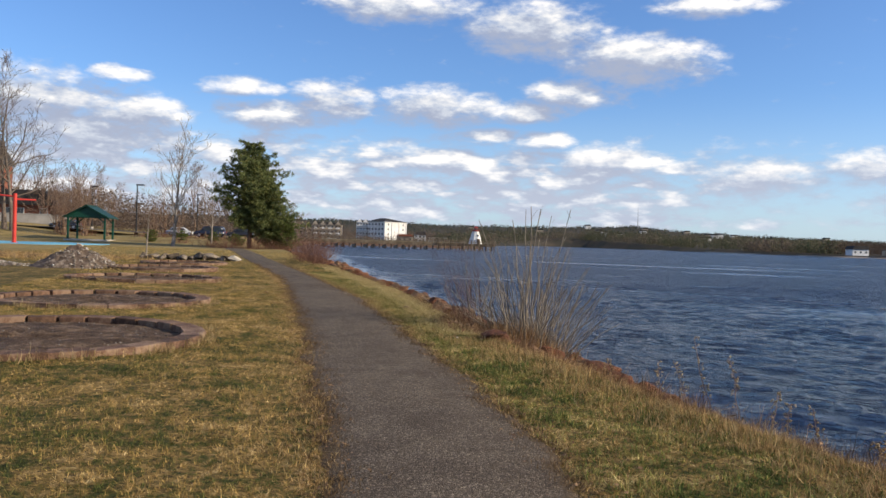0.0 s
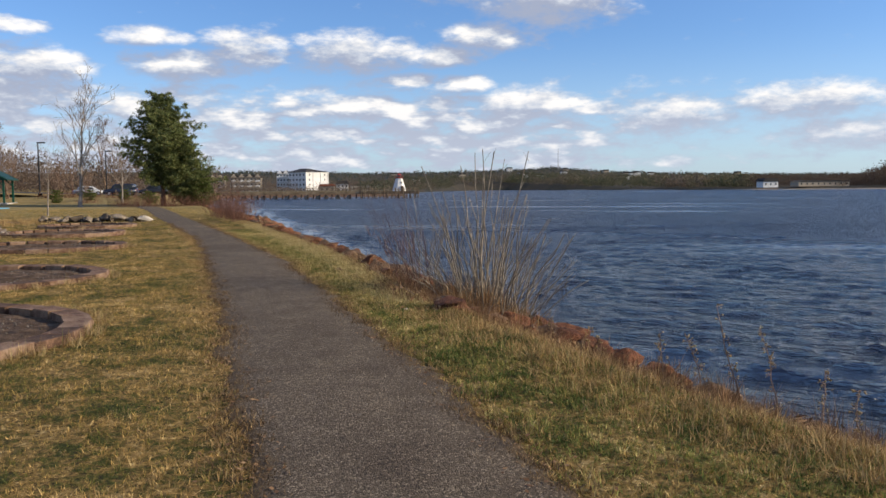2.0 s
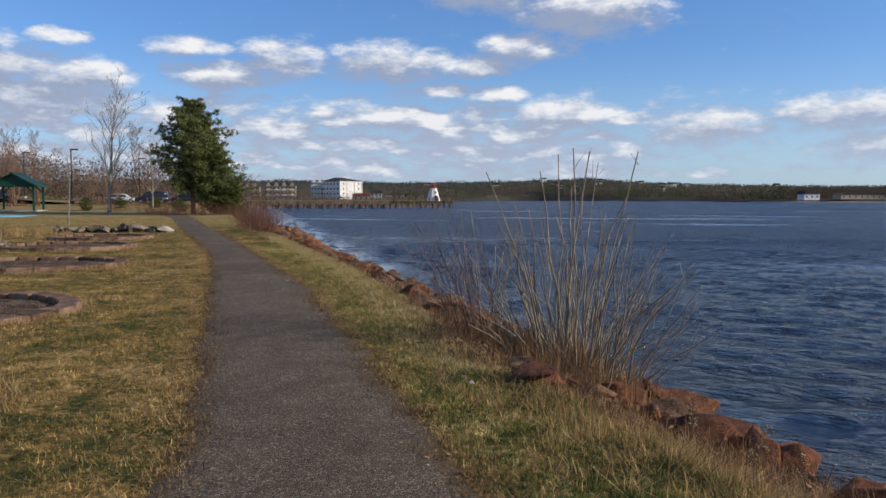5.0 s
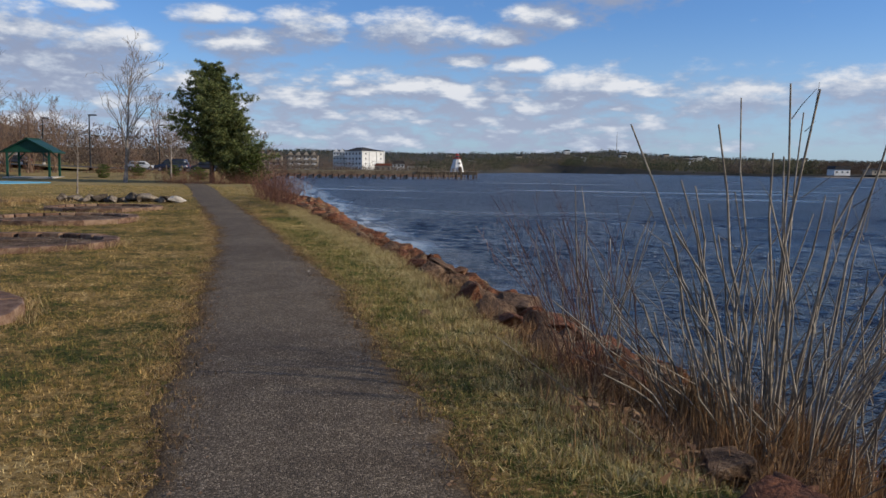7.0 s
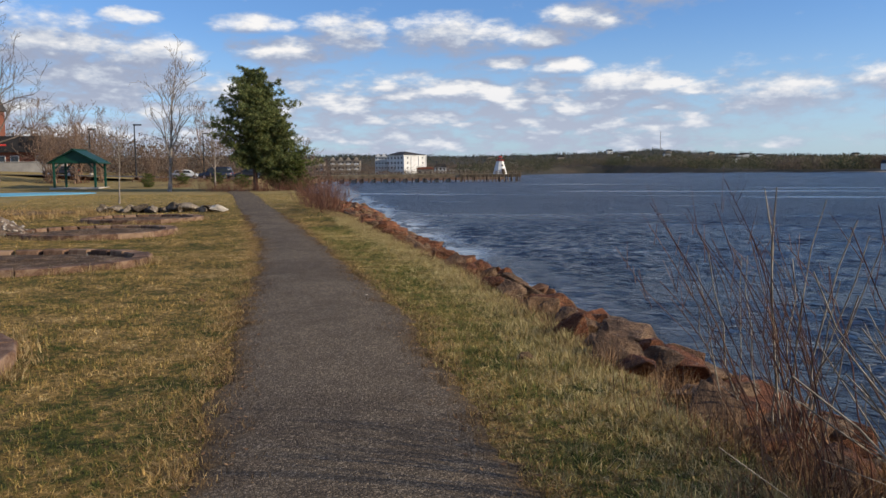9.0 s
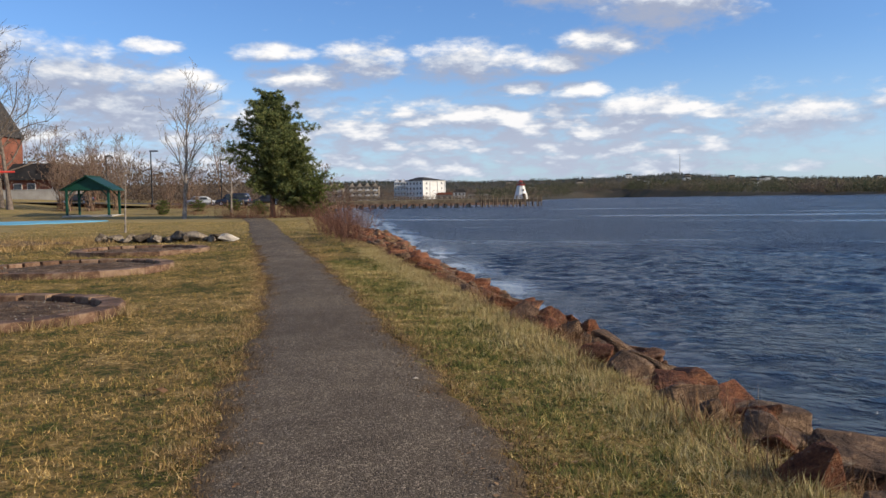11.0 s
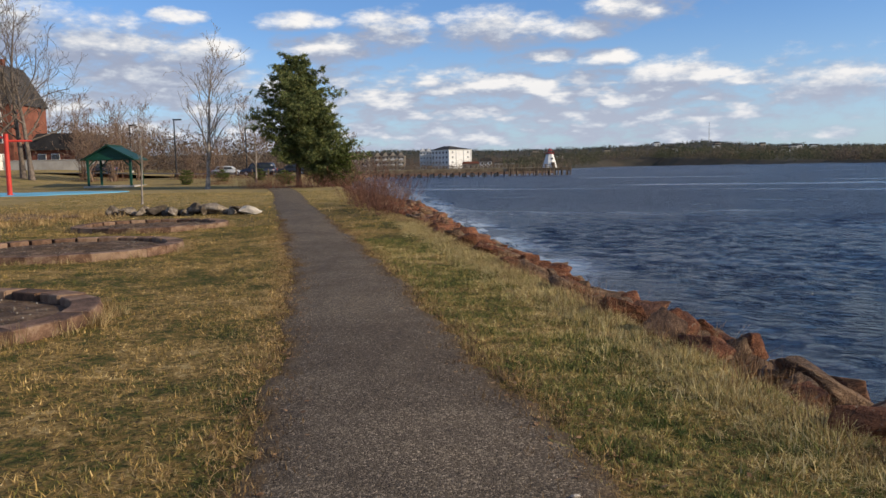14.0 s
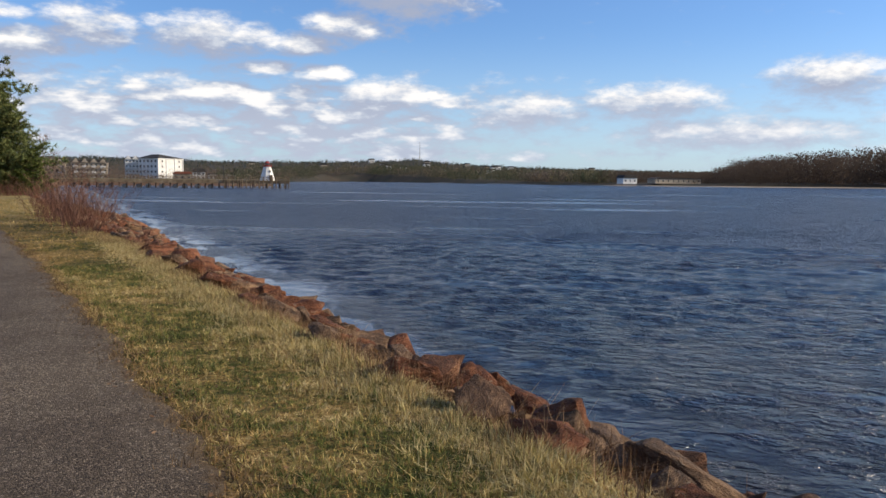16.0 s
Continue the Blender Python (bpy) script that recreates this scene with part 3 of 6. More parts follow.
RIDGE_E = (1.1, 1.12, 1.02, 1.12, 1.3, 1.04, 0.88, 0.8, 0.7, 0.6, 0.5)


def ripple(x, y):
    return 0.02 * np.sin(x * 1.7 + 0.6 * y) * np.sin(y * 1.3 - 0.4 * x) + 0.012 * np.sin(3.9 * x + 1.1) * np.sin(4.3 * y) + 0.03 * np.sin(0.35 * x + 0.2 * y)


def land(x, y):
    """Height of the ground."""
    x, y = np.asarray(x, float), np.asarray(y, float)
    top, edge = np.interp(y, BANK_Y, BANK_X), np.interp(y, BANK_Y, EDGE_X)
    pl, pr = np.interp(y, PATH_Y, PATH_L), np.interp(y, PATH_Y, PATH_R)
    off = np.maximum(np.maximum(pl - x, x - pr), 0)
    lawn = ripple(x, y) * smooth01(off, 0.1, 1.2)
    for cx, cy, rx, ry in BEDS:
        q = np.hypot((x - cx) / rx, (y - cy) / ry)
        lawn = np.where(q < 0.98, np.minimum(lawn, -0.05), lawn)
    lawn = lawn + 0.95 * smooth01(y, 93, 122) + 1.5 * smooth01(-x, 38, 62) * smooth01(y, 82, 112)
    t = (x - top) / (edge - top)
    bank = np.where(t < 0, 0, np.where(t < 0.8, WATER_Z * 0.8 * t, np.where(t < 1, WATER_Z * (0.64 + 1.8 * (t - 0.8)), WATER_Z - 0.8 * (x - edge))))
    near = np.maximum(np.where(t < 0, lawn, lawn * np.clip(1 - t, 0, 1) + bank), -4)
    d = y - np.interp(x, FAR_X, FAR_Y)
    r, a = np.hypot(x, y - 10), np.degrees(np.arctan2(x, y - 10))
    hill = np.tan(np.radians(np.interp(a, RIDGE_A, RIDGE_E))) * 2300 * smooth01(r, 800, 2300) * (1 + 0.06 * np.sin(a * 2.1) * np.sin(r / 170.0))
    hill = hill + 15 * smooth01(a, 36, 45) * smooth01(d, 60, 260) * (1 - smooth01(r, 1000, 1500))
    far = np.where(d > 0, WATER_Z + np.minimum(d * 0.08, 2.4) + hill, np.maximum(WATER_Z + d * 0.08, -4))
    inland = smooth01(y, 330, 420)
    left = near * (1 - inland) + (np.maximum(near, 0.9) + hill) * inland
    return np.where(x < np.interp(y, BANK_Y, BANK_X) + 0.001, np.where(y > 330, np.maximum(left, far), near), np.maximum(near, far))


def spaced(*runs):
    out = []
    for a, b, s in runs:
        out += list(np.arange(a, b, s))
    return np.array(out)


gx = np.concatenate([-np.geomspace(3600, 64, 34), spaced((-62, -14, 1.2), (-14, 9, 0.25), (9, 60, 2.2)), np.geomspace(62, 700, 46), np.geomspace(740, 3600, 16)])
gy = np.concatenate([spaced((-60, 0, 2.5), (0, 62, 0.25), (62, 140, 1.0), (140, 420, 7)), np.geomspace(424, 1400, 46), np.geomspace(1450, 4600, 22)])
X, Y = np.meshgrid(gx, gy)
Z = land(X, Y)
nx, ny = len(gx), len(gy)
idx = np.arange(nx * ny).reshape(ny, nx)
quads = np.stack([idx[:-1, :-1], idx[:-1, 1:], idx[1:, 1:], idx[1:, :-1]], -1).reshape(-1, 4)
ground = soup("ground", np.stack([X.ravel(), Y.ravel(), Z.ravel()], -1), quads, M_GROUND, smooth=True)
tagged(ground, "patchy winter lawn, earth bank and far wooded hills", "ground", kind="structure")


def path_strip():
    ys = np.arange(-12, 92, 0.12)
    us = (0, 0.035, 0.08, 0.14, 0.22, 0.36, 0.5, 0.64, 0.78, 0.86, 0.92, 0.965, 1)
    cols = len(us)
    v = []
    r = np.random.RandomState(3)
    jl, jr = r.randn(len(ys)) * 0.02, r.randn(len(ys)) * 0.025
    jl += 0.04 * np.sin(ys * 1.1) + 0.05 * np.sin(ys * 2.9) + 0.02 * np.sin(ys * 6.7 + 2 * np.sin(ys))
    jr += 0.04 * np.sin(ys * 0.9 + 1) + 0.05 * np.sin(ys * 2.3) + 0.02 * np.sin(ys * 7.3 + 2 * np.sin(1.3 * ys))
    for i, y in enumerate(ys):
        l, rr = np.interp(y, PATH_Y, PATH_L) + jl[i], np.interp(y, PATH_Y, PATH_R) + jr[i]
        for c in range(cols):
            x = l - 0.1 + (rr - l + 0.2) * us[c]
            crown = 0.035 * (1 - (2 * us[c] - 1) ** 2)
            v.append((x, y, float(land(x, y)) + (crown + 0.008 if 0 < c < cols - 1 else -0.015)))
    n = len(ys)
    f = [(i * cols + c, i * cols + c + 1, (i + 1) * cols + c + 1, (i + 1) * cols + c) for i in range(n - 1) for c in range(cols - 1)]
    ob = soup("path", v, f, M_PATH, smooth=True)
    at = ob.data.attributes.new("edge", "FLOAT", "POINT")
    at.data.foreach_set("value", np.tile([max(0.0, 1 - min(u, 1 - u) / 0.17) for u in us], n).astype(np.float32))
    return tagged(ob, "worn grey-brown gravel walking path along the bank", "path", kind="structure")


path_strip()


def river():
    """The water: real waves close by, fading into the far sheet."""
    xs = np.concatenate([spaced((-60, 0, 4), (0, 27, 0.18)), np.geomspace(27.3, 110, 90), np.geomspace(113, 3600, 45)])
    ys = np.concatenate([spaced((-80, 4, 4), (4, 62, 0.18)), np.geomspace(62.3, 160, 80), np.geomspace(164, 1400, 40)])
    x, y = np.meshgrid(xs, ys)
    r = np.random.RandomState(12)
    z = np.zeros_like(x)
    gust = 0.92 + 0.16 * np.sin(0.21 * x + 0.5 * np.sin(0.17 * y)) * np.sin(0.15 * y + 0.12 * x)
    for _ in range(44):
        lam = 0.42 * 4.2 ** r.uniform(0, 1)
        a = math.atan2(0.68, 0.73) + r.normal(0, 0.7)
        kx, ky = 2 * math.pi / lam * math.cos(a), 2 * math.pi / lam * math.sin(a)
        ph = r.uniform(0, 6.28) + 1.1 * np.sin(0.13 * x + r.uniform(0, 6)) * np.sin(0.11 * y)
        z += 0.0052 * lam * np.sin(kx * x + ky * y + ph)
    d = np.hypot(x, y - 14)
    lee = 0.04 + 0.96 * smooth01(x - np.interp(y, BANK_Y, EDGE_X) + 0.4 * np.sin(0.45 * y), 0.9, 3.2)
    u, w = 0.8 * x - 0.6 * y, 0.8 * y + 0.6 * x
    calm = np.sin(0.42 * w + 1.6 * np.sin(0.13 * u) + 0.8 * np.sin(0.31 * u)) * np.sin(0.21 * u + 1.3 * np.sin(0.23 * w))
    z *= (1 - 0.4 * smooth01(calm, 0.25, 0.75)) * gust * lee * (1 - 0.9 * smooth01(d, 110, 320))
    n, m = len(xs), len(ys)
    ix = np.arange(n * m).reshape(m, n)
    q = np.stack([ix[:-1, :-1], ix[:-1, 1:], ix[1:, 1:], ix[1:, :-1]], -1).reshape(-1, 4)
    ob = soup("water", np.stack([x.ravel(), y.ravel(), z.ravel() + WATER_Z], -1), q, M_WATER, smooth=True)
    tagged(ob, "dark blue wind-ruffled river with paler streaks", "river", kind="structure")


river()

# raised parking ground behind the lawn
bm = bmesh.new()
pv = [bm.verts.new((x, y, float(land(x, y)) + 0.02)) for x, y in ((-70, 121), (-19, 121), (-23, 142), (-70, 142))]
bm.faces.new(pv)
tagged(part("parking_lot", bm, M_ASPHALT), "dark asphalt parking lot behind the lawn", "parking lot", kind="structure")


# ---------- planting beds ----------
def kerb_block(size):
    bm = boxed(-size / 2, size / 2, -0.15, 0.15, -0.14, 0.1, 0.018)
    for v in bm.verts:
        v.co.x *= 1.0 + 0.16 * (v.co.y / 0.15)
        v.co += Vector((rng.uniform(-1, 1), rng.uniform(-1, 1), rng.uniform(-1, 1))) * 0.006
    me = bpy.data.meshes.new("kerb_block")
    bm.to_mesh(me)
    bm.free()
    me.materials.append(M_KERB)
    return me


KERBS = [kerb_block(0.455) for _ in range(4)]


def planting_bed(cx, cy, rx, ry):
    bed = thing("planting_bed", "round raised flower bed of bare soil edged with kerb blocks", "flower bed", "flower beds in the lawn", (cx, cy, 0))
    bm = bmesh.new()
    rings, seg = 9, 40
    cen = bm.verts.new((0, 0, 0.05))
    prev = None
    for i in range(1, rings + 1):
        q = i / rings
        row = []
        for s in range(seg):
            a = 2 * math.pi * s / seg
            z = 0.02 + 0.04 * (1 - q * q) + rng.uniform(-0.025, 0.03) * (q < 1)
            row.append(bm.verts.new(((rx - 0.1) * q * math.cos(a), (ry - 0.1) * q * math.sin(a), z)))
        for s in range(seg):
            if prev is None:
                bm.faces.new((cen, row[s], row[(s + 1) % seg]))
            else:
                bm.faces.new((prev[s], row[s], row[(s + 1) % seg], prev[(s + 1) % seg]))
        prev = row
    part("soil", bm, M_SOIL, bed, "dark bare soil with pale bits", True)
    n = int(math.pi * (rx + ry) / 0.46)
    for i in range(n):
        a = 2 * math.pi * (i + 0.5) / n
        ob = new("kerb_block", rng.choice(KERBS))
        ob.parent = bed
        tilt = rng.uniform(-2.5, 2.5)
        nrm = math.degrees(math.atan2(math.sin(a) / ry, math.cos(a) / rx))
        ob.matrix_basis = pose(rx * math.cos(a), ry * math.sin(a), 0.012 + rng.uniform(-0.007, 0.007), tilt * 0.6, rng.uniform(-1.2, 1.2), nrm - 90 + rng.uniform(-1.5, 1.5))
    # stones and clods on the soil
    v, f = [], []
    for _ in range(420):
        q, a = math.sqrt(rng.random()) * 0.9, rng.uniform(0, 6.283)
        p = Vector(((rx - 0.15) * q * math.cos(a), (ry - 0.15) * q * math.sin(a), 0.055))
        pebble(v, f, p, rng.uniform(0.006, 0.02))
    soup("stone_scatter", v, f, M_PEBBLE, bed)["kind"] = "stuff"
    return bed


def pebble(v, f, p, r):
    b = len(v)
    for d in ((1, 0, 0), (0, 1, 0), (-1, 0, 0), (0, -1, 0), (0, 0, 0.7), (0, 0, -0.6)):
        v.append((p.x + d[0] * r * rng.uniform(0.6, 1.3), p.y + d[1] * r * rng.uniform(0.6, 1.3), p.z + d[2] * r))
    for i in range(4):
        f.append((b + i, b + (i + 1) % 4, b + 4))
        f.append((b + (i + 1) % 4, b + i, b + 5))


for b in BEDS:
    planting_bed(*b)


def heap(name, label, cx, cy, rx, ry, h, mat, seed):
    r = random.Random(seed)
    bm = bmesh.new()
    n = 30
    grid = {}
    for i in range(n + 1):
        for j in range(n + 1):
            u, v = i / n * 2 - 1, j / n * 2 - 1
            q = math.hypot(u, v)
            z = h * max(0, 1 - q) ** 0.9
            z += (0.12 * noise.noise((u * 5 + seed, v * 5, 0)) + 0.07 * noise.noise((u * 13, v * 13, seed))) * h * max(0, 1 - q * q) * 1.5
            grid[i, j] = bm.verts.new((u * rx, v * ry, z - 0.05))
    for i in range(n):
        for j in range(n):
            bm.faces.new((grid[i, j], grid[i + 1, j], grid[i + 1, j + 1], grid[i, j + 1]))
    t = thing(name, label, "soil heap", "", (cx, cy, float(land(cx, cy))))
    part("soil", bm, mat, t, "", True)
    v, f = [], []
    for _ in range(280):
        q, a = r.random() ** 0.6, r.gauss(-0.5, 0.9) if r.random() < 0.65 else r.uniform(0, 6.283)
        pebble(v, f, Vector((rx * q * math.cos(a), ry * q * math.sin(a), max(0, h * (1 - q)) + 0.01)), r.uniform(0.02, 0.07))
    soup("stone_scatter", v, f, M_CHIP, t)["kind"] = "stuff"
    return t


def soil_patch(cx, cy, rx, ry):
    bm = bmesh.new()
    cen = bm.verts.new((cx, cy, float(land(cx, cy)) + 0.05))
    ring = []
    for i in range(48):
        a = 2 * math.pi * i / 48
        k = 1 + 0.14 * math.sin(3 * a + 1) + 0.07 * math.sin(7 * a) + rng.uniform(-0.05, 0.05)
        x, y = cx + rx * k * math.cos(a), cy + ry * k * math.sin(a)
        ring.append(bm.verts.new((x, y, float(land(x, y)) - 0.01)))
    for i in range(48):
        bm.faces.new((cen, ring[i], ring[(i + 1) % 48]))
    bmesh.ops.subdivide_edges(bm, edges=bm.edges[:], cuts=3)
    for v in bm.verts:
        v.co.z = float(land(v.co.x, v.co.y)) + 0.03 + 0.05 * noise.noise(v.co * 1.1)
    tagged(part("soil_patch", bm, M_SOIL, smooth=True), "bare grey disturbed soil in the lawn", "soil", kind="structure")


soil_patch(-19.5, 46.0, 5.5, 4.6)
heap("soil_heap", "heap of dark soil and pale rubble on the lawn", -10.8, 33.4, 1.7, 2.0, 0.95, M_RUBBLE, 3)
heap("rubble_heap", "low spread heap of pale rubble on the lawn", -14.6, 33.0, 2.4, 1.7, 0.3, M_RUBBLE, 8)


# ---------- rocks ----------
def rock_mesh(seed, mat, flat=0.7, splits=(0.5, 0.3)):
    r = random.Random(seed)
    bm = bmesh.new()
    for _ in range(12):
        d = Vector((r.gauss(0, 1), r.gauss(0, 1), r.gauss(0, 1))).normalized()
        k = r.uniform(0.75, 1.05)
        bm.verts.new((d.x * k, d.y * k * 0.8, d.z * k * flat))
    bmesh.ops.convex_hull(bm, input=bm.verts[:])
    loose = [v for v in bm.verts if not v.link_faces]
    bmesh.ops.delete(bm, geom=loose, context="VERTS")
    bmesh.ops.bevel(bm, geom=bm.edges[:], offset=0.03, segments=1, affect="EDGES")
    bmesh.ops.triangulate(bm, faces=bm.faces[:])
    for limit in splits:
        bmesh.ops.subdivide_edges(bm, edges=[e for e in bm.edges if e.calc_length() > limit], cuts=1)
        bmesh.ops.triangulate(bm, faces=bm.faces[:])
    for v in bm.verts:
        q = v.co + Vector((seed * 3.1, 0, 0))
        v.co += v.co.normalized() * (0.09 * noise.noise(q * 1.9) + 0.05 * noise.noise(q * 5.0))
    bmesh.ops.triangulate(bm, faces=bm.faces[:])
    me = bpy.data.meshes.new("rock")
    bm.to_mesh(me)
    bm.free()
    me.materials.append(mat)
    return me


ROCKS = [rock_mesh(i, M_ROCK, 0.55 + 0.06 * (i % 5)) for i in range(12)]
PLAIN_ROCKS = [rock_mesh(i, M_ROCK, 0.55 + 0.06 * (i % 5), ()) for i in range(6)]


def riprap():
    r = random.Random(11)
    far_v, far_f = [], []
    n = 0
    y = 8.0
    while y < 82:
        top, edge = np.interp(y, BANK_Y, BANK_X), np.interp(y, BANK_Y, EDGE_X)
        sparse = y < 12.5
        t = r.uniform(0.03, 0.12) if not sparse else 0.7
        while t < 1.0:
            s = r.uniform(0.2, 0.4) * (1.15 if t > 0.3 else 0.95)
            if r.random() < 0.16:
                s *= 1.22
            x = top + (edge - top) * t + r.uniform(-0.15, 0.15)
            yy = y + r.uniform(-0.4, 0.4)
            s *= 0.75 if sparse else 1
            z = float(land(x, yy))
            if r.random() < (0.93 if t > 0.25 else 0.6) * (0.16 if sparse else 1):
                m = pose(x, yy, z + s * 0.28, r.uniform(-22, 22), r.uniform(-5, 30), r.uniform(0, 360)) @ Matrix.Diagonal((s, s * r.uniform(0.7, 1.1), s * r.uniform(0.5, 0.85), 1))
                if 13 < y < 34 and n < 298:
                    ob = new("rock", r.choice(ROCKS))
                    ob.matrix_world = m
                    tagged(ob, "rust-brown angular boulder on the river bank", "rock", "riprap boulders along the bank")
                    n += 1
                else:
                    me = r.choice(PLAIN_ROCKS if y > 34 else ROCKS)
                    b = len(far_v)
                    far_v.extend([tuple(m @ v.co) for v in me.vertices])
                    far_f.extend([tuple(b + i for i in p.vertices) for p in me.polygons])
            t += s * 1.35 / (edge - top)
        y += 0.5 if y < 46 else 0.8
    tagged(soup("riprap", far_v, far_f, M_ROCK), "rust-brown boulders of the far river bank", "rocks", kind="stuff")


riprap()


def stone_row():
    r = random.Random(5)
    x, k = -12.1, 0
    while x < -7.3:
        s = r.uniform(0.34, 0.58)
        y = 47.2 - (x + 12.1) * 0.25 + r.uniform(-0.15, 0.15)
        ob = new("field_stone", rock_mesh(60 + k, M_STONE, 0.7))
        ob.matrix_world = pose(x, y, float(land(x, y)) + s * 0.28, r.uniform(-12, 12), r.uniform(-12, 12), r.uniform(0, 360)) @ Matrix.Diagonal((s, s * 0.8, s * r.uniform(0.65, 0.9), 1))
        tagged(ob, "grey lichened field stone in a row on the lawn", "stone", "row of field stones")
        x += s * 0.74
        k += 1
    ob = new("pale_stone", rock_mesh(91, M_PALE, 0.6))
    ob.matrix_world = pose(-6.75, 45.3, 0.17, 4, -3, 15) @ Matrix.Diagonal((0.5, 0.36, 0.34, 1))
    tagged(ob, "smooth pale boulder at the end of a stone row", "stone", "row of field stones")


stone_row()


# ---------- trees ----------
def wander(r, p, d, length, n, bend, lift=0.0):
    pts = [p.copy()]
    for _ in range(n):
        d = (d + Vector((r.gauss(0, bend), r.gauss(0, bend), r.gauss(0, bend) + lift))).normalized()
        pts.append(pts[-1] + d * (length / n))
    return pts, d


def bare_tree(name, label, at, height, seed, spread=0.45, trunk_r=0.16, limbs=10, kids=(5, 4, 3), start=0.25, trunks=1, twig=None, bark=None, group="", fine=0.006):
    """A leafless tree: trunk and boughs in one part, twigs in another."""
    r = random.Random(seed)
    t = thing(name, label, "tree", group, at)
    wood, twigs = Sticks(6), Sticks(3)

    def grow(p, d, length, rad, level):
        pts, d2 = wander(r, p, d, length, 5 if level < 2 else 3, 0.16, 0.06)
        end = max(rad * 0.35, fine)
        radii = [rad + (end - rad) * i / (len(pts) - 1) for i in range(len(pts))]
        (wood if level < 2 else twigs).add(pts, radii)
        if level > len(kids):
            return
        for i in range(kids[level - 1]):
            u = r.uniform(0.25, 1.0)
            j = min(int(u * (len(pts) - 1)), len(pts) - 2)
            q = pts[j].lerp(pts[j + 1], r.random())
            side = Vector((r.gauss(0, 1), r.gauss(0, 1), r.gauss(0, 0.7))).normalized()
            grow(q, (d2 * 0.75 + side * 0.8 + Vector((0, 0, 0.25))).normalized(), length * r.uniform(0.38, 0.62), max(radii[j] * 0.55, fine), level + 1)

    for k in range(trunks):
        lean = Vector((r.gauss(0, 0.05 + 0.14 * (trunks > 1)), r.gauss(0, 0.05 + 0.14 * (trunks > 1)), 1)).normalized()
        foot = Vector((r.uniform(-0.3, 0.3), r.uniform(-0.3, 0.3), -0.1)) * (trunks > 1) + Vector((0, 0, -0.1))
        pts, d = wander(r, foot, lean, height * 0.92, 8, 0.05, 0.04)
        radii = [trunk_r * (1 - 0.93 * i / 8) + 0.004 for i in range(9)]
        radii[0] *= 1.35
        wood.add(pts, radii)
        for i in range(limbs):
            u = start + (0.97 - start) * (i + r.random()) / limbs
            j = min(int(u * 8), 7)
            q = pts[j].lerp(pts[j + 1], u * 8 - j)
            a = r.uniform(0, 6.283)
            up = 1.15 - 0.35 * spread + 0.5 * u
            dr = Vector((math.cos(a) * spread * 2, math.sin(a) * spread * 2, up)).normalized()
            grow(q, dr, height * (0.5 - 0.28 * u) * r.uniform(0.75, 1.15), radii[j] * 0.5, 1)
    wood.done("trunk", bark or M_BARK, t)
    twigs.done("crown", twig or M_BARK, t, False)
    return t


bare_tree("bare_tree", "tall slender leafless tree with grey bark on the lawn", (-21.9, 92.8, 0), 12.6, 21, 0.29, 0.2, 16, (4, 3, 1), 0.16, fine=0.016)
bare_tree("bare_tree", "small leafless tree behind the lawn", (-20.0, 104, float(land(-20, 104))), 8.0, 22, 0.5, 0.11, 10, (4, 3, 2), 0.2)
bare_tree("young_tree", "thin young leafless tree by the stone row", (-14.9, 57.6, 0), 4.9, 23, 0.35, 0.05, 8, (3, 2), 0.4, fine=0.004)
bare_tree("young_tree", "thin young leafless tree on the open lawn", (-26.7, 60.3, 0), 5.6, 24, 0.35, 0.055, 8, (3, 2), 0.4, fine=0.004)
for i, (x, y, h) in enumerate(((-55.5, 110, 20.0), (-52.5, 113, 21.0), (-50.5, 109, 18.5), (-48.5, 112, 21.0), (-46.8, 110.5, 19.0))):
    bare_tree("bare_tree", "large spreading leafless tree in front of the brick house", (x, y, float(land(x, y))), h, 31 + i, 0.62, 0.31, 12, (5, 4, 1), 0.2, group="large bare trees by the house", bark=M_DARKBARK, twig=M_DARKBARK, fine=0.019)

wood_a = bare_tree("bare_tree", "brown leafless tree in the wood behind the parking lot", (-60, 158, 0.9), 11.5, 41, 0.5, 0.14, 12, (4, 3, 1), 0.1, twig=M_WOODTWIG, bark=M_WOODTWIG, group="wood behind the parking lot", fine=0.018)
wood_b = bare_tree("bare_tree", "brown leafless tree in the wood behind the parking lot", (-40, 160, 0.9), 9.5, 42, 0.6, 0.11, 7, (3, 2, 1), 0.05, trunks=3, twig=M_WOODTWIG, bark=M_WOODTWIG, group="wood behind the parking lot", fine=0.018)
r = random.Random(77)
for i in range(26):
    x, y = r.uniform(-98, -16), r.uniform(146, 190)
    if y < 160 and x < -62:
        y += 24
    s = r.uniform(0.75, 1.2)
    copy_thing((wood_a, wood_b)[i % 2], pose(x, y, float(land(x, y)), 0, 0, r.uniform(0, 360)) @ Matrix.Scale(s, 4))
shrub_a = bare_tree("tall_shrub", "tall brown leafless shrub with many stems", (-40.5, 111, float(land(-40.5, 111))), 6.6, 51, 0.4, 0.06, 6, (4, 2, 1), 0.08, trunks=7, twig=M_WOODTWIG, bark=M_WOODTWIG, group="tall shrubs by the shelter", fine=0.01)
for x, y, s in ((-38.3, 112, 1.0), (-36.0, 114, 0.85), (-43, 115, 0.9), (-30.5, 116, 0.7), (-27.5, 118, 0.55)):
    copy_thing(shrub_a, pose(x, y, float(land(x, y)), 0, 0, x * 50) @ Matrix.Scale(s, 4))


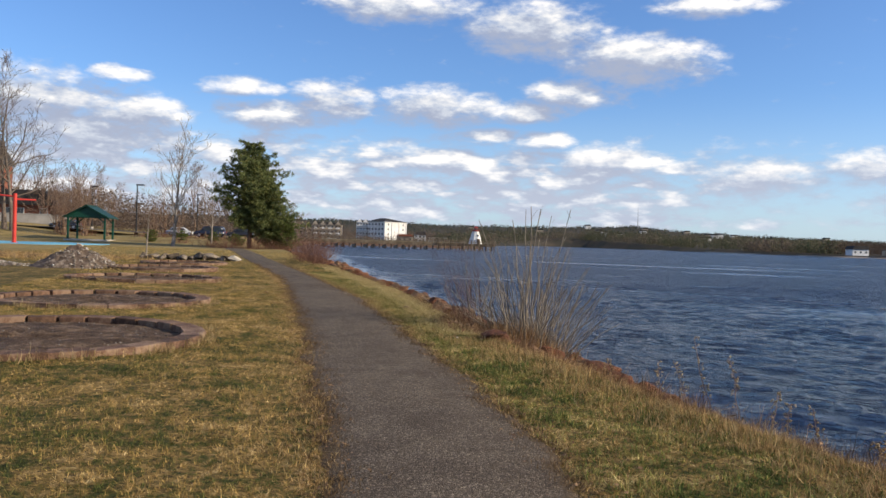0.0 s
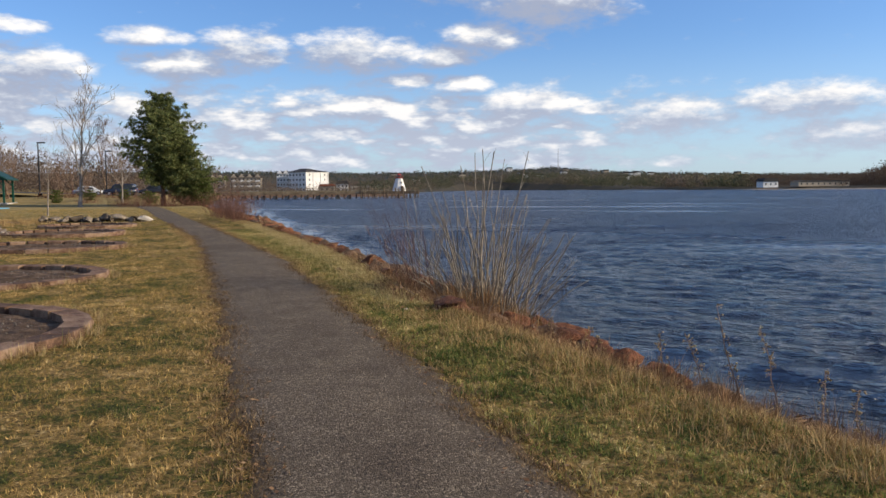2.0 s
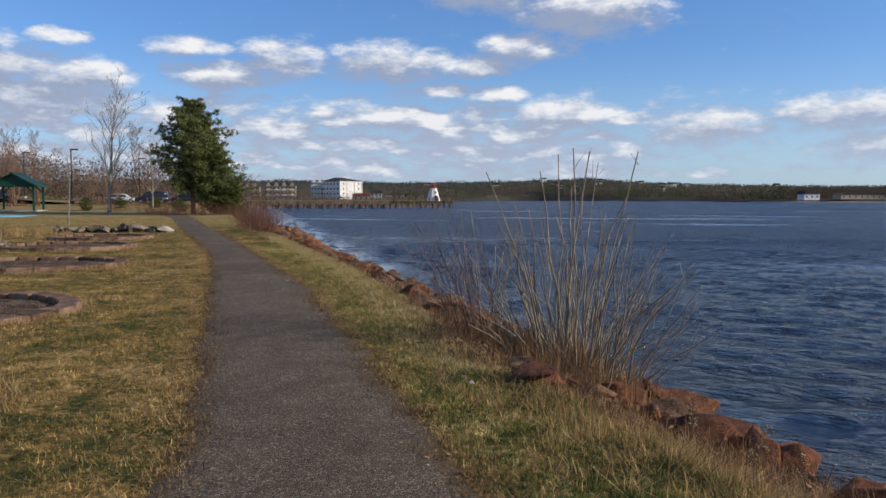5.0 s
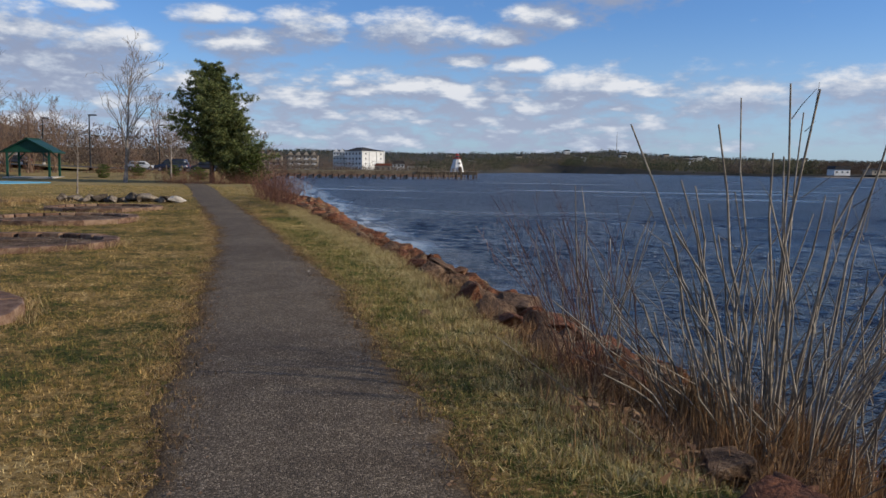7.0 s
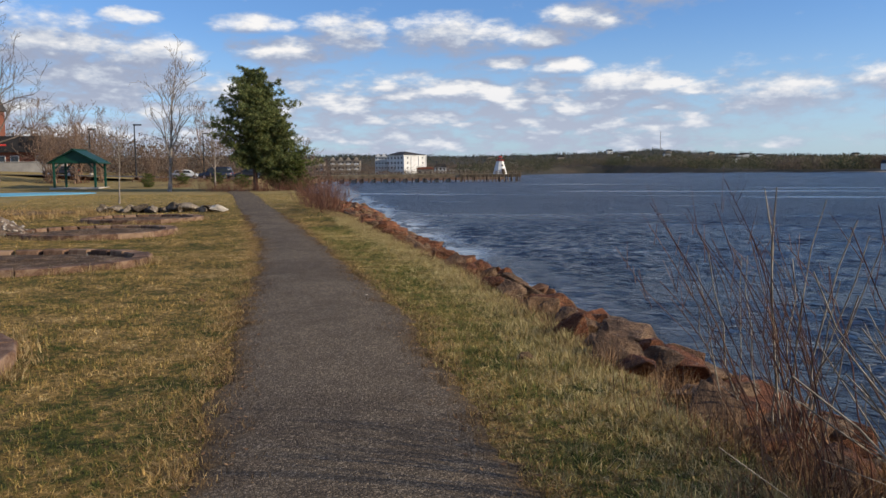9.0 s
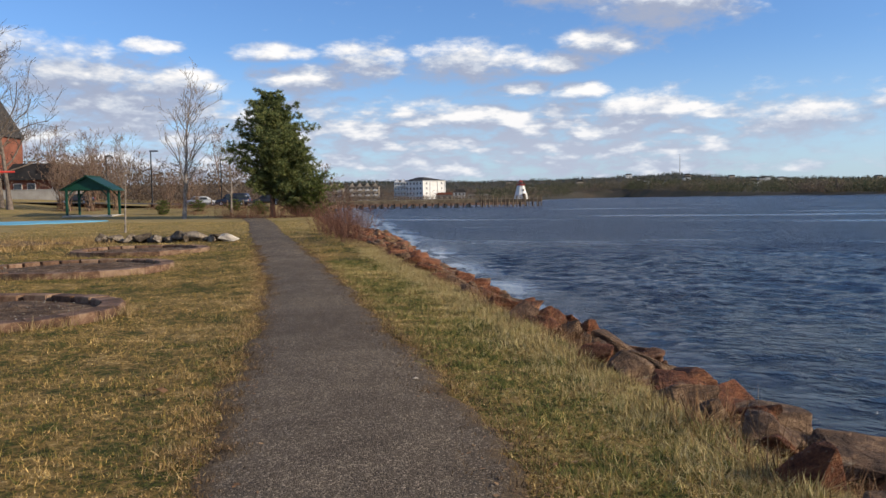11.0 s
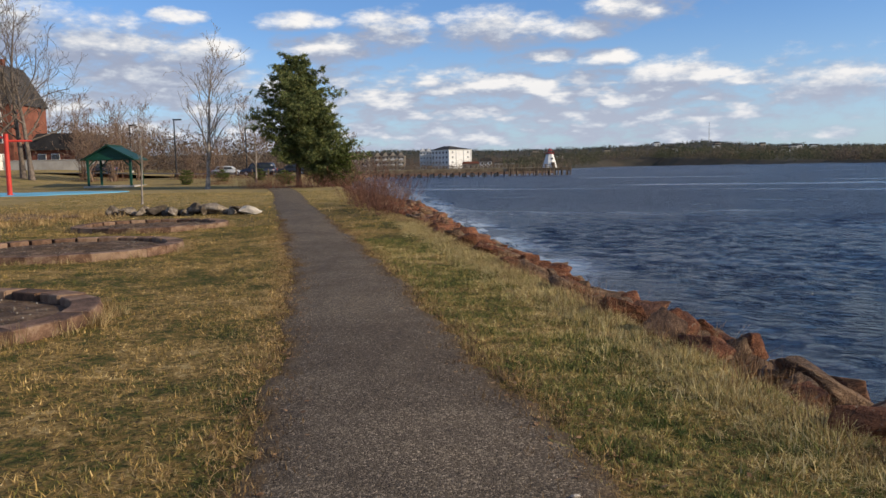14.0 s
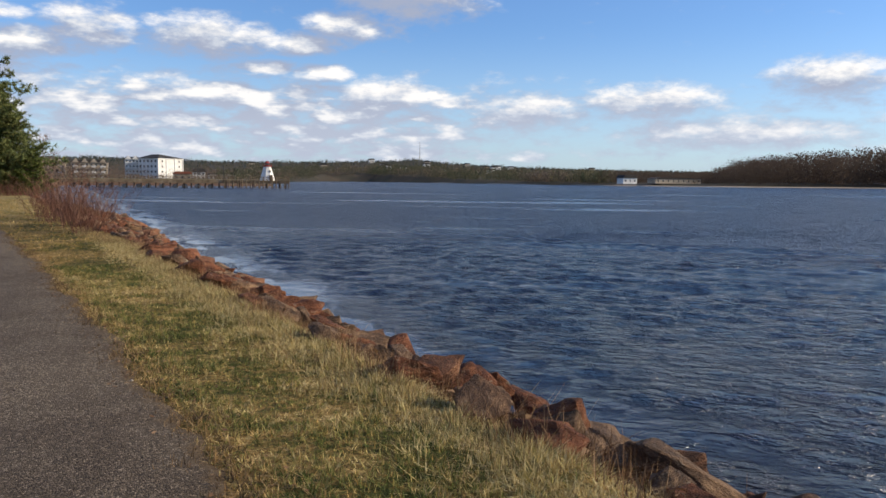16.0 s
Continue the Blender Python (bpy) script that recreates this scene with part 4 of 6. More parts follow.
def conifer(name, label, at, height, radius, seed, mat, low=0.06, lumps=1.0, lean=(0, 0), peak=0.25, power=0.62):
    """An evergreen: trunk, boughs and a crown of needle tufts with gaps."""
    r = random.Random(seed)
    t = thing(name, label, "tree", "", at)
    wood = Sticks(6)
    top = Vector((lean[0], lean[1], height))
    wood.add([Vector((0, 0, -0.2)), top * 0.5, top * 0.97], [radius * 0.075, radius * 0.05, 0.03])
    v, f = [], []

    def tuft(p, size):
        for _ in range(13):
            d = Vector((r.gauss(0, 1), r.gauss(0, 1), r.gauss(0.25, 0.8))).normalized()
            a = d.orthogonal().normalized()
            a = (a * math.cos(1.1 * _) + d.cross(a) * math.sin(1.1 * _)) * size * 0.11
            b = len(v)
            v.extend((tuple(p - a), tuple(p + a), tuple(p + d * size)))
            f.append((b, b + 1, b + 2))

    z = low
    while z < 0.99:
        prof = (0.5 + 0.5 * (z - low) / max(peak - low, 0.01) if z < peak else 1.0) * (1 - max(0, z - peak) / (1.03 - peak)) ** power
        n = 7 if z < 0.8 else 5
        off = r.uniform(0, 6.28)
        for k in range(n):
            a = off + 6.283 * k / n + r.uniform(-0.35, 0.35)
            ln = radius * prof * r.uniform(0.5, 1.16) * (1 + 0.12 * lumps * math.sin(3 * a + 9 * z))
            base = top * z
            pts = [base]
            d = Vector((math.cos(a), math.sin(a), r.uniform(0.05, 0.5)))
            for s in range(1, 5):
                pts.append(base + Vector((d.x * ln * s / 4, d.y * ln * s / 4, d.z * ln * (s / 4) ** 1.6 * 0.7 - 0.12 * ln * (s == 2))))
            wood.add(pts, [0.05, 0.04, 0.03, 0.02, 0.008])
            for _ in range(int(36 * max(0.3, ln / radius)) + 10):
                u = r.random() ** 0.55
                q = pts[min(int(u * 4), 3)].lerp(pts[min(int(u * 4), 3) + 1], u * 4 % 1)
                w = 0.05 + 0.115 * ln * (1 - 0.5 * u)
                tuft(q + Vector((r.gauss(0, w), r.gauss(0, w), r.gauss(0.06, w * 0.5))), r.uniform(0.17, 0.34) * min(1.3, radius / 3.4))
        z += 0.34 / height * r.uniform(0.8, 1.2)
    wood.done("trunk", M_PINEBARK, t)
    soup("crown", v, f, mat, t)
    return t


conifer("pine_tree", "large dense dark green pine by the path's far end", (-13.5, 92.5, 0), 11.5, 3.9, 61, M_NEEDLE, 0.2, 2.4, lean=(0.1, 0), peak=0.46, power=0.5)
conifer("pine_tree", "dense dark pine with boughs to the ground beside a larger one", (-10.9, 93.0, 0), 10.4, 3.6, 62, M_NEEDLE, 0.02, 0.7, lean=(-1.9, 0), peak=0.2, power=0.85)
conifer("cedar_tree", "low yellow-green evergreen at the foot of the pines", (-9.3, 91.5, 0), 3.6, 1.9, 63, M_CEDAR, 0.02, 0.6)
for i, (x, y, h) in enumerate(((-27.3, 104, 1.5), (-24.6, 108, 1.2), (-20.6, 108, 1.3), (-17.5, 106, 1.1), (-16.2, 101, 1.0))):
    conifer("juniper_bush", "low green juniper bush along the parking lot", (x, y, float(land(x, y))), h, 1.3, 70 + i, M_CEDAR, 0.02, 0.6)["group"] = "junipers along the parking lot"


# ---------- shrubs and stalks ----------
def stem_bush(name, label, category, at, specs, mat, sides=4, group="", single=False):
    """specs: foot, top, radius, wobble."""
    t = thing(name, label, category, group, at)
    s = Sticks(sides)
    for q, (foot, tip, rad, wob) in enumerate(specs):
        if single:
            s = Sticks(sides)
        n = 5
        pts = []
        for i in range(n + 1):
            u = i / n
            p = foot.lerp(tip, u)
            bow = math.sin(u * math.pi) * 0.10 * (tip - foot).length
            out = Vector(((tip - foot).x, (tip - foot).y, 0))
            p -= out * bow * 0.8
            p += Vector((rng.gauss(0, wob), rng.gauss(0, wob), 0)) * (0 < i)
            pts.append(p)
        s.add(pts, [rad * (1 - 0.56 * i / n) for i in range(n + 1)])
        if single:
            s.done("shoot", mat, t)
    if not single:
        s.done("thicket", mat, t)["kind"] = "stuff"
    return t


def willow():
    bx, by = 3.8, 14.5
    bz = float(land(bx, by))
    r = random.Random(15)
    specs = []
    for i in range(124):
        fx, fy = r.gauss(0, 0.3), r.gauss(0, 0.5)
        foot = Vector((fx, fy, float(land(bx + fx, by + fy)) - bz - 0.05))
        if i < 10:
            fx, fy = fx * 0.6, fy * 0.5
            foot = Vector((fx, fy, foot.z))
        h = r.uniform(2.0, 2.65) if i < 10 else (r.uniform(1.2, 2.0) if i < 50 else r.uniform(0.6, 1.35))
        tip = Vector((fx * 2.1 + r.gauss(0.03, 0.24), fy * 1.6 + r.gauss(0, 0.2), h))
        specs.append((foot, tip, r.uniform(0.007, 0.014) if i > 12 else r.uniform(0.012, 0.016), 0.026))
    for i in range(80):
        a = r.uniform(0, 6.28)
        foot = Vector((r.gauss(0, 0.3), r.gauss(0, 0.5), -0.05))
        ln = r.uniform(0.8, 1.7)
        specs.append((foot, foot + Vector((math.cos(a) * ln * 0.75, math.sin(a) * ln * 0.75, ln * r.uniform(0.3, 0.8))), r.uniform(0.003, 0.007), 0.03))
    t = stem_bush("willow_bush", "leafless clump of tall grey willow shoots on the bank", "bush", (bx, by, bz), specs, M_TWIG, 5, single=True)
    tw = Sticks(3)
    for foot, tip, rad, _ in specs[:124]:
        for _k in range(r.randint(0, 3)):
            p = foot.lerp(tip, r.uniform(0.45, 0.95))
            d = Vector((r.gauss(0, 0.6), r.gauss(0, 0.6), 1)).normalized() * r.uniform(0.1, 0.35)
            tw.add([p, p + d * 0.5 + Vector((r.gauss(0, .01), 0, 0)), p + d], [0.004, 0.003, 0.0015])
    tw.done("twig_mass", M_TWIG, t)["kind"] = "stuff"
    for i in range(5):
        x, y, h = r.uniform(-0.35, 0.2), r.uniform(-0.25, 0.5), r.uniform(0.15, 0.3)
        bm = tubed((x, y, -0.1), (x + r.uniform(-0.05, 0.05), y, h), 0.09, 0.075, 10)
        bmesh.ops.subdivide_edges(bm, edges=bm.edges[:], cuts=1)
        for v in bm.verts:
            v.co += Vector((r.uniform(-1, 1), r.uniform(-1, 1), r.uniform(-1, 1))) * 0.014
        part("stump", bm, M_TWIG, t, "cut brown stump")
    # the red-brown side of the clump, fine and fanned
    specs = []
    for i in range(36):
        foot = Vector((r.gauss(0, 0.14), r.gauss(0, 0.3), -0.05))
        ln = r.uniform(0.9, 1.75)
        specs.append((foot, foot + Vector((r.gauss(-0.28, 0.16), r.gauss(0.25, 0.22), 1)).normalized() * ln, r.uniform(0.003, 0.006), 0.02))
    t2 = stem_bush("red_shrub", "fine red-brown leafless shrub beside the willow clump", "bush", (2.85, 15.2, float(land(2.85, 15.2))), specs, M_REDTWIG, 3)
    tw = Sticks(3)
    for foot, tip, rad, _ in specs:
        for _k in range(5):
            p = foot.lerp(tip, r.uniform(0.5, 1.0))
            d = Vector((r.gauss(-0.2, 0.4), r.gauss(0.1, 0.4), 1)).normalized() * r.uniform(0.08, 0.28)
            tw.add([p, p + d], [0.0022, 0.001])
    tw.done("twig_mass", M_REDTWIG, t2)["kind"] = "stuff"


willow()
r = random.Random(16)
specs = []
for i in range(16):
    foot = Vector((r.gauss(0, 0.15), r.gauss(0, 0.3), -0.05))
    specs.append((foot, Vector((foot.x * 2 + r.gauss(0.05, 0.12), foot.y * 1.6 + r.gauss(0, 0.15), r.uniform(0.9, 1.75))), r.uniform(0.005, 0.010), 0.02))
stem_bush("willow_bush", "smaller leafless clump of grey willow shoots on the bank", "bush", (3.15, 16.5, float(land(3.15, 16.5))), specs, M_TWIG, 5, single=True)


def dogwood():
    r = random.Random(19)
    for k, (x, y, n, h) in enumerate(((-1.95, 43.6, 70, 1.4), (-2.5, 46.3, 90, 1.6), (-3.3, 49.5, 80, 1.5), (-3.9, 53.0, 60, 1.4))):
        specs = []
        for i in range(n):
            foot = Vector((r.gauss(0, 0.3), r.gauss(0, 0.6), -0.1))
            ln = h * r.uniform(0.5, 1.15) * (1.35 if r.random() < 0.05 else 1)
            specs.append((foot, foot + Vector((r.gauss(0, 0.33) + foot.x * 0.4, r.gauss(0, 0.33), 1)).normalized() * ln, r.uniform(0.006, 0.011), 0.03))
        t = stem_bush("dogwood_bush", "red-brown leafless dogwood thicket at the bank's edge", "bush", (x, y, float(land(x, y))), specs, M_REDTWIG, 3, "dogwood along the bank")
        tw = Sticks(3)
        for foot, tip, rad, _ in specs:
            for _k in range(4):
                p = foot.lerp(tip, r.uniform(0.4, 1.0))
                d = Vector((r.gauss(0, 0.5), r.gauss(0, 0.5), 1)).normalized() * r.uniform(0.15, 0.45)
                tw.add([p, p + d], [0.005, 0.002])
        tw.done("twig_mass", M_REDTWIG, t)["kind"] = "stuff"
    # orange-brown scrub round the pines' feet
    for k, (x, y, h) in enumerate(((-16.5, 90.0, 1.3), (-14.6, 88.5, 1.5), (-12.6, 88.0, 1.7), (-10.8, 88.2, 1.4), (-9.2, 88.6, 1.0), (-18.5, 96, 1.1), (-23.5, 103, 0.9), (-26.0, 114, 1.1), (-28.6, 115, 1.3), (-31.2, 115, 1.0), (-38.4, 113, 1.2), (-41.0, 112, 1.3), (-20.5, 112, 1.1), (-23.2, 113, 1.0))):
        specs = []
        for i in range(110):
            foot = Vector((r.gauss(0, 0.8), r.gauss(0, 0.6), -0.1))
            specs.append((foot, foot + Vector((r.gauss(0, 0.4), r.gauss(0, 0.4), 1)).normalized() * h * r.uniform(0.4, 1.1), 0.012, 0.05))
        stem_bush("scrub_bush", "orange-brown leafless scrub below the pines", "bush", (x, y, float(land(x, y))), specs, M_REDTWIG, 3, "scrub below the pines")


dogwood()


def weed_stalk(x, y, h, lean, seed):
    r = random.Random(seed)
    z = float(land(x, y))
    t = thing("weed_stalk", "tall dry weed stalk with seed heads on the bank", "weed", "dry weeds on the bank", (x, y, z))
    s = Sticks(3)
    pts, _ = wander(r, Vector((0, 0, -0.05)), Vector((lean[0], lean[1], 1)).normalized(), h, 6, 0.16)
    s.add(pts, [0.0065 - 0.0006 * i for i in range(7)])
    v, f = [], []
    for i in range(22):
        j = r.randint(2, 5)
        p = pts[j].lerp(pts[j + 1], r.random())
        d = Vector((r.gauss(0, 1), r.gauss(0, 1), r.uniform(0, 1))).normalized() * r.uniform(0.02, 0.06)
        s.add([p, p + d], [0.0025, 0.0015])
        for _ in range(3):
            pebble(v, f, p + d + Vector((r.gauss(0, .006), r.gauss(0, .006), r.gauss(0, .01))), r.uniform(0.006, 0.013))
    s.done("stem", M_WOODTWIG, t)
    soup("seed_mass", v, f, M_DRY, t)["kind"] = "stuff"


r = random.Random(29)
for i, (x, y, h) in enumerate(((4.75, 8.6, 1.05), (4.9, 8.3, 0.9), (4.6, 9.1, 0.7), (5.0, 7.9, 0.65), (4.85, 7.3, 0.5), (5.05, 7.0, 0.55), (4.5, 9.7, 0.6), (4.3, 10.6, 0.45), (5.1, 6.4, 0.5), (4.2, 11.2, 0.4), (4.9, 5.8, 0.45), (4.1, 12.0, 0.5))):
    weed_stalk(x, y, h, (r.gauss(0.02, 0.22), r.gauss(0, 0.2)), 300 + i)


# ---------- grass, litter ----------
def in_bed(x, y):
    m = np.zeros(x.shape, bool)
    for cx, cy, rx, ry in BEDS:
        m |= ((x - cx) / (rx + 0.16)) ** 2 + ((y - cy) / (ry + 0.16)) ** 2 < 1
    m |= ((x + 10.8) / 1.7) ** 2 + ((y - 33.4) / 2.1) ** 2 < 0.8
    return m


def blades(name, label, x, y, lo, hi, width, mat, lean, seed, lift=0.0):
    r = np.random.RandomState(seed)
    n = len(x)
    # drawn together into tufts
    cell = 0.085
    ix, iy = np.floor(x / cell), np.floor(y / cell)
    hx = np.modf(np.abs(np.sin(ix * 12.9898 + iy * 78.233) * 43758.5453))[0]
    hy = np.modf(np.abs(np.sin(ix * 39.346 + iy * 11.135) * 24634.634))[0]
    pull = 0.5 * hy
    x = x + pull * ((ix + hx) * cell - x)
    y = y + pull * ((iy + hy) * cell - y)
    z = land(x, y) + lift
    a = r.uniform(0, 2 * np.pi, n)
    clump = (0.5 + 0.5 * np.sin(3.1 * x + 3.0 * np.sin(1.9 * y)) * np.sin(2.7 * y + 2.6 * np.sin(2.3 * x))) * (0.35 + 0.65 * hx)
    h = r.uniform(lo, hi, n) * (0.55 + 1.3 * clump)
    la = r.uniform(0, 2 * np.pi, n)
    ln = np.abs(r.normal(0, lean, n)) * h
    wd = width * r.uniform(0.6, 1.3, n)
    tip = np.stack([x + np.cos(la) * ln, y + np.sin(la) * ln, z + h * np.sqrt(np.clip(1 - (ln / h * 0.55) ** 2, 0.15, 1))], -1)
    p0 = np.stack([x - np.cos(a) * wd, y - np.sin(a) * wd, z - 0.008], -1)
    p1 = np.stack([x + np.cos(a) * wd, y + np.sin(a) * wd, z - 0.008], -1)
    v = np.stack([p0, p1, tip], 1).reshape(-1, 3)
    f = np.arange(3 * n).reshape(-1, 3)
    return tagged(soup(name, v, f, mat), label, "grass", kind="stuff")


def lawn_points(n, y0, y1, left, right_t, seed, power):
    """Points of the lawn on both sides of the path, denser close to the start of the stretch."""
    r = np.random.RandomState(seed)
    y = y0 + (y1 - y0) * r.uniform(0, 1, n) ** power
    pl, pr = np.interp(y, PATH_Y, PATH_L), np.interp(y, PATH_Y, PATH_R)
    top, edge = np.interp(y, BANK_Y, BANK_X), np.interp(y, BANK_Y, EDGE_X)
    rr = np.maximum(top + (edge - top) * right_t, pr + 0.3)
    wl, wr = left, rr - pr
    side = r.uniform(0, 1, n) * (wl + wr)
    x = np.where(side < wl, pl - side, pr + side - wl)
    # ragged path edges
    d = np.where(side < wl, side, side - wl)
    keep = (d > 0.12 * r.uniform(0, 1, n) ** 2 + 0.05 * np.sin(y * 2.9) - 0.05) & ~in_bed(x, y)
    return x[keep], y[keep]


x, y = lawn_points(330000, 3.0, 18.0, 5.5, 0.12, 1, 1.0)
blades("grass", "short patchy green and straw-coloured winter grass", x, y, 0.013, 0.045, 0.0034, M_BLADE, 2.4, 2)
x, y = lawn_points(270000, 18.0, 40.0, 7.0, 0.05, 3, 1.25)
blades("grass", "short patchy green and straw-coloured winter grass", x, y, 0.013, 0.045, 0.0042, M_BLADE, 2.4, 4)
x, y = lawn_points(90000, 38.0, 78.0, 14.0, 0.2, 5, 1.0)
blades("grass", "short patchy green and straw-coloured winter grass", x, y, 0.015, 0.06, 0.012, M_BLADE, 2.0, 6)

# long dry grass along the top of the bank, in tufts
r = np.random.RandomState(9)
ty = np.concatenate([r.uniform(3, 13, 700), r.uniform(13, 46, 1500)])
tt = np.concatenate([r.uniform(-0.05, 0.75, 700) , np.clip(r.normal(-0.04, 0.1, 1500), -0.3, 0.25)])
top, edge = np.interp(ty, BANK_Y, BANK_X), np.interp(ty, BANK_Y, EDGE_X)
tx = top + (edge - top) * tt
k = 34
x = np.repeat(tx, k) + r.normal(0, 0.06, len(tx) * k)
y = np.repeat(ty, k) + r.normal(0, 0.06, len(tx) * k)
blades("dry_grass", "long bleached dry grass along the top of the bank", x, y, 0.03, 0.1, 0.0035, M_DRY, 1.7, 10)
# straw-coloured dead stems packed round the willow's foot
ty, tx = r.normal(14.4, 0.55, 420), r.normal(3.72, 0.32, 420)
x, y = np.repeat(tx, 14) + r.normal(0, 0.05, 5880), np.repeat(ty, 14) + r.normal(0, 0.05, 5880)
blades("dead_stems", "orange-brown dead stems packed round the willow's foot", x, y, 0.16, 0.46, 0.006, M_DEADSTEM, 0.45, 17)
# brown dead undergrowth on the rough bank and round the willow's foot
ty = np.concatenate([r.uniform(3.5, 12.5, 420), r.normal(14.4, 0.9, 420), r.uniform(15, 40, 420)])
tt = np.concatenate([r.uniform(0.02, 0.75, 420), np.clip(r.normal(0.18, 0.12, 420), -0.1, 0.5), np.clip(r.normal(0.14, 0.14, 420), -0.02, 0.5)])
top, edge = np.interp(ty, BANK_Y, BANK_X), np.interp(ty, BANK_Y, EDGE_X)
x = np.repeat(top + (edge - top) * tt, 26) + r.normal(0, 0.07, 1260 * 26)
y = np.repeat(ty, 26) + r.normal(0, 0.07, 1260 * 26)
blades("dead_weeds", "rust-brown dead weeds on the rough bank", x, y, 0.06, 0.26, 0.004, M_LEAF, 0.9, 14)
# tufts scattered in the lawn and along the path's edges
ty = r.uniform(3, 34, 1100)
pl, pr = np.interp(ty, PATH_Y, PATH_L), np.interp(ty, PATH_Y, PATH_R)
tx = np.where(r.uniform(0, 1, 1100) < 0.6, pl - np.abs(r.normal(0.05, 0.5, 1100)) - 0.06, pr + np.abs(r.normal(0.05, 0.4, 1100)) + 0.06)
x = np.repeat(tx, 30) + r.normal(0, 0.05, 33000)
y = np.repeat(ty, 30) + r.normal(0, 0.05, 33000)
blades("dry_grass", "straw-coloured grass tufts beside the path", x, y, 0.014, 0.048, 0.003, M_DRY, 1.9, 11)
for cx, cy, rx, ry in BEDS:
    a = r.uniform(0, 2 * np.pi, 130)
    q = 1 + (0.2 + np.abs(r.normal(0, 0.07, 130))) / rx
    x = np.repeat(cx + rx * q * np.cos(a), 24) + r.normal(0, 0.05, 3120)
    y = np.repeat(cy + ry * q * np.sin(a), 24) + r.normal(0, 0.05, 3120)
    blades("dry_grass", "bleached grass growing along the bed's kerb", x, y, 0.04, 0.15, 0.004, M_DRY, 0.8, 12)

# thicker, greener grass on the verge between path and bank, in clumps
n = 9000
ty = 3 + 32 * r.uniform(0, 1, n) ** 1.1
pr, top = np.interp(ty, PATH_Y, PATH_R), np.interp(ty, BANK_Y, BANK_X)
tx = pr + 0.1 + (np.maximum(top, pr + 0.4) - pr) * r.uniform(0, 1.02, n)
x = np.repeat(tx, 24) + r.normal(0, 0.055, n * 24)
y = np.repeat(ty, 24) + r.normal(0, 0.055, n * 24)
early = y < 12.5
blades("grass", "green winter grass with bleached tips on the verge", x[~early], y[~early], 0.016, 0.055, 0.0045, M_VERGE, 2.3, 16)
blades("grass", "lush dark green grass on the verge beside the path", x[early], y[early], 0.018, 0.06, 0.0042, M_LUSH, 2.0, 23)
# tangled orange-brown grass over the rough bank near the start of the walk
n = 1100
ty = 3 + 9.8 * r.uniform(0, 1, n)
top, edge = np.interp(ty, BANK_Y, BANK_X), np.interp(ty, BANK_Y, EDGE_X)
tx = top + (edge - top) * np.clip(r.normal(-0.01, 0.12, n), -0.25, 0.5)
x = np.repeat(tx, 24) + r.normal(0, 0.07, n * 24)
y = np.repeat(ty, 24) + r.normal(0, 0.07, n * 24)
blades("dry_grass", "tangled orange-brown grass over the rough bank", x, y, 0.04, 0.13, 0.0036, M_EDGETURF, 1.5, 22)
# brown weeds standing on the disturbed soil farther back
n = 420
a, q = r.uniform(0, 2 * np.pi, n), np.sqrt(r.uniform(0, 1, n))
tx, ty = -17.5 + 6.5 * q * np.cos(a), 45.0 + 5.0 * q * np.sin(a)
x = np.repeat(tx, 18) + r.normal(0, 0.16, n * 18)
y = np.repeat(ty, 18) + r.normal(0, 0.16, n * 18)
blades("dead_weeds", "brown dead weeds on the disturbed soil", x, y, 0.08, 0.3, 0.01, M_EDGETURF, 0.9, 21)
# bleached grass bent over the top of the bank
n = 2600
ty = 13 + 26 * r.uniform(0, 1, n) ** 1.15
tx = np.interp(ty, BANK_Y, BANK_X) + r.normal(-0.2, 0.24, n)
x = np.repeat(tx, 26) + r.normal(0, 0.045, n * 26)
y = np.repeat(ty, 26) + r.normal(0, 0.045, n * 26)
blades("dry_grass", "bleached grass bent over the top of the bank", x, y, 0.025, 0.09, 0.0036, M_PALEGRASS, 1.6, 18)
# straw-coloured tufts along both edges of the path
n = 1700
ty = 3 + 34 * r.uniform(0, 1, n)
pl, pr = np.interp(ty, PATH_Y, PATH_L), np.interp(ty, PATH_Y, PATH_R)
tx = np.where(r.uniform(0, 1, n) < 0.5, pl - np.abs(r.normal(0, 0.16, n)) - 0.02, pr + np.abs(r.normal(0, 0.14, n)) + 0.03)
x = np.repeat(tx, 24) + r.normal(0, 0.06, n * 24)
y = np.repeat(ty, 24) + r.normal(0, 0.06, n * 24)
blades("dry_grass", "orange-brown bleached turf beside the path", x, y, 0.015, 0.05, 0.0042, M_EDGETURF, 2.2, 19, 0.004)
# dead brown turf creeping over the path's ragged edges
n = 1500
ty = 3 + 40 * r.uniform(0, 1, n) ** 1.2
pl, pr = np.interp(ty, PATH_Y, PATH_L), np.interp(ty, PATH_Y, PATH_R)
tx = np.where(r.uniform(0, 1, n) < 0.5, pl + r.normal(0.03, 0.1, n), pr + r.normal(-0.02, 0.13, n))
x = np.repeat(tx, 26) + r.normal(0, 0.05, n * 26)
y = np.repeat(ty, 26) + r.normal(0, 0.06, n * 26)
blades("dead_turf", "flattened brown dead turf along the path's ragged edges", x, y, 0.02, 0.05, 0.004, M_DEADTURF, 2.2, 15, 0.016)


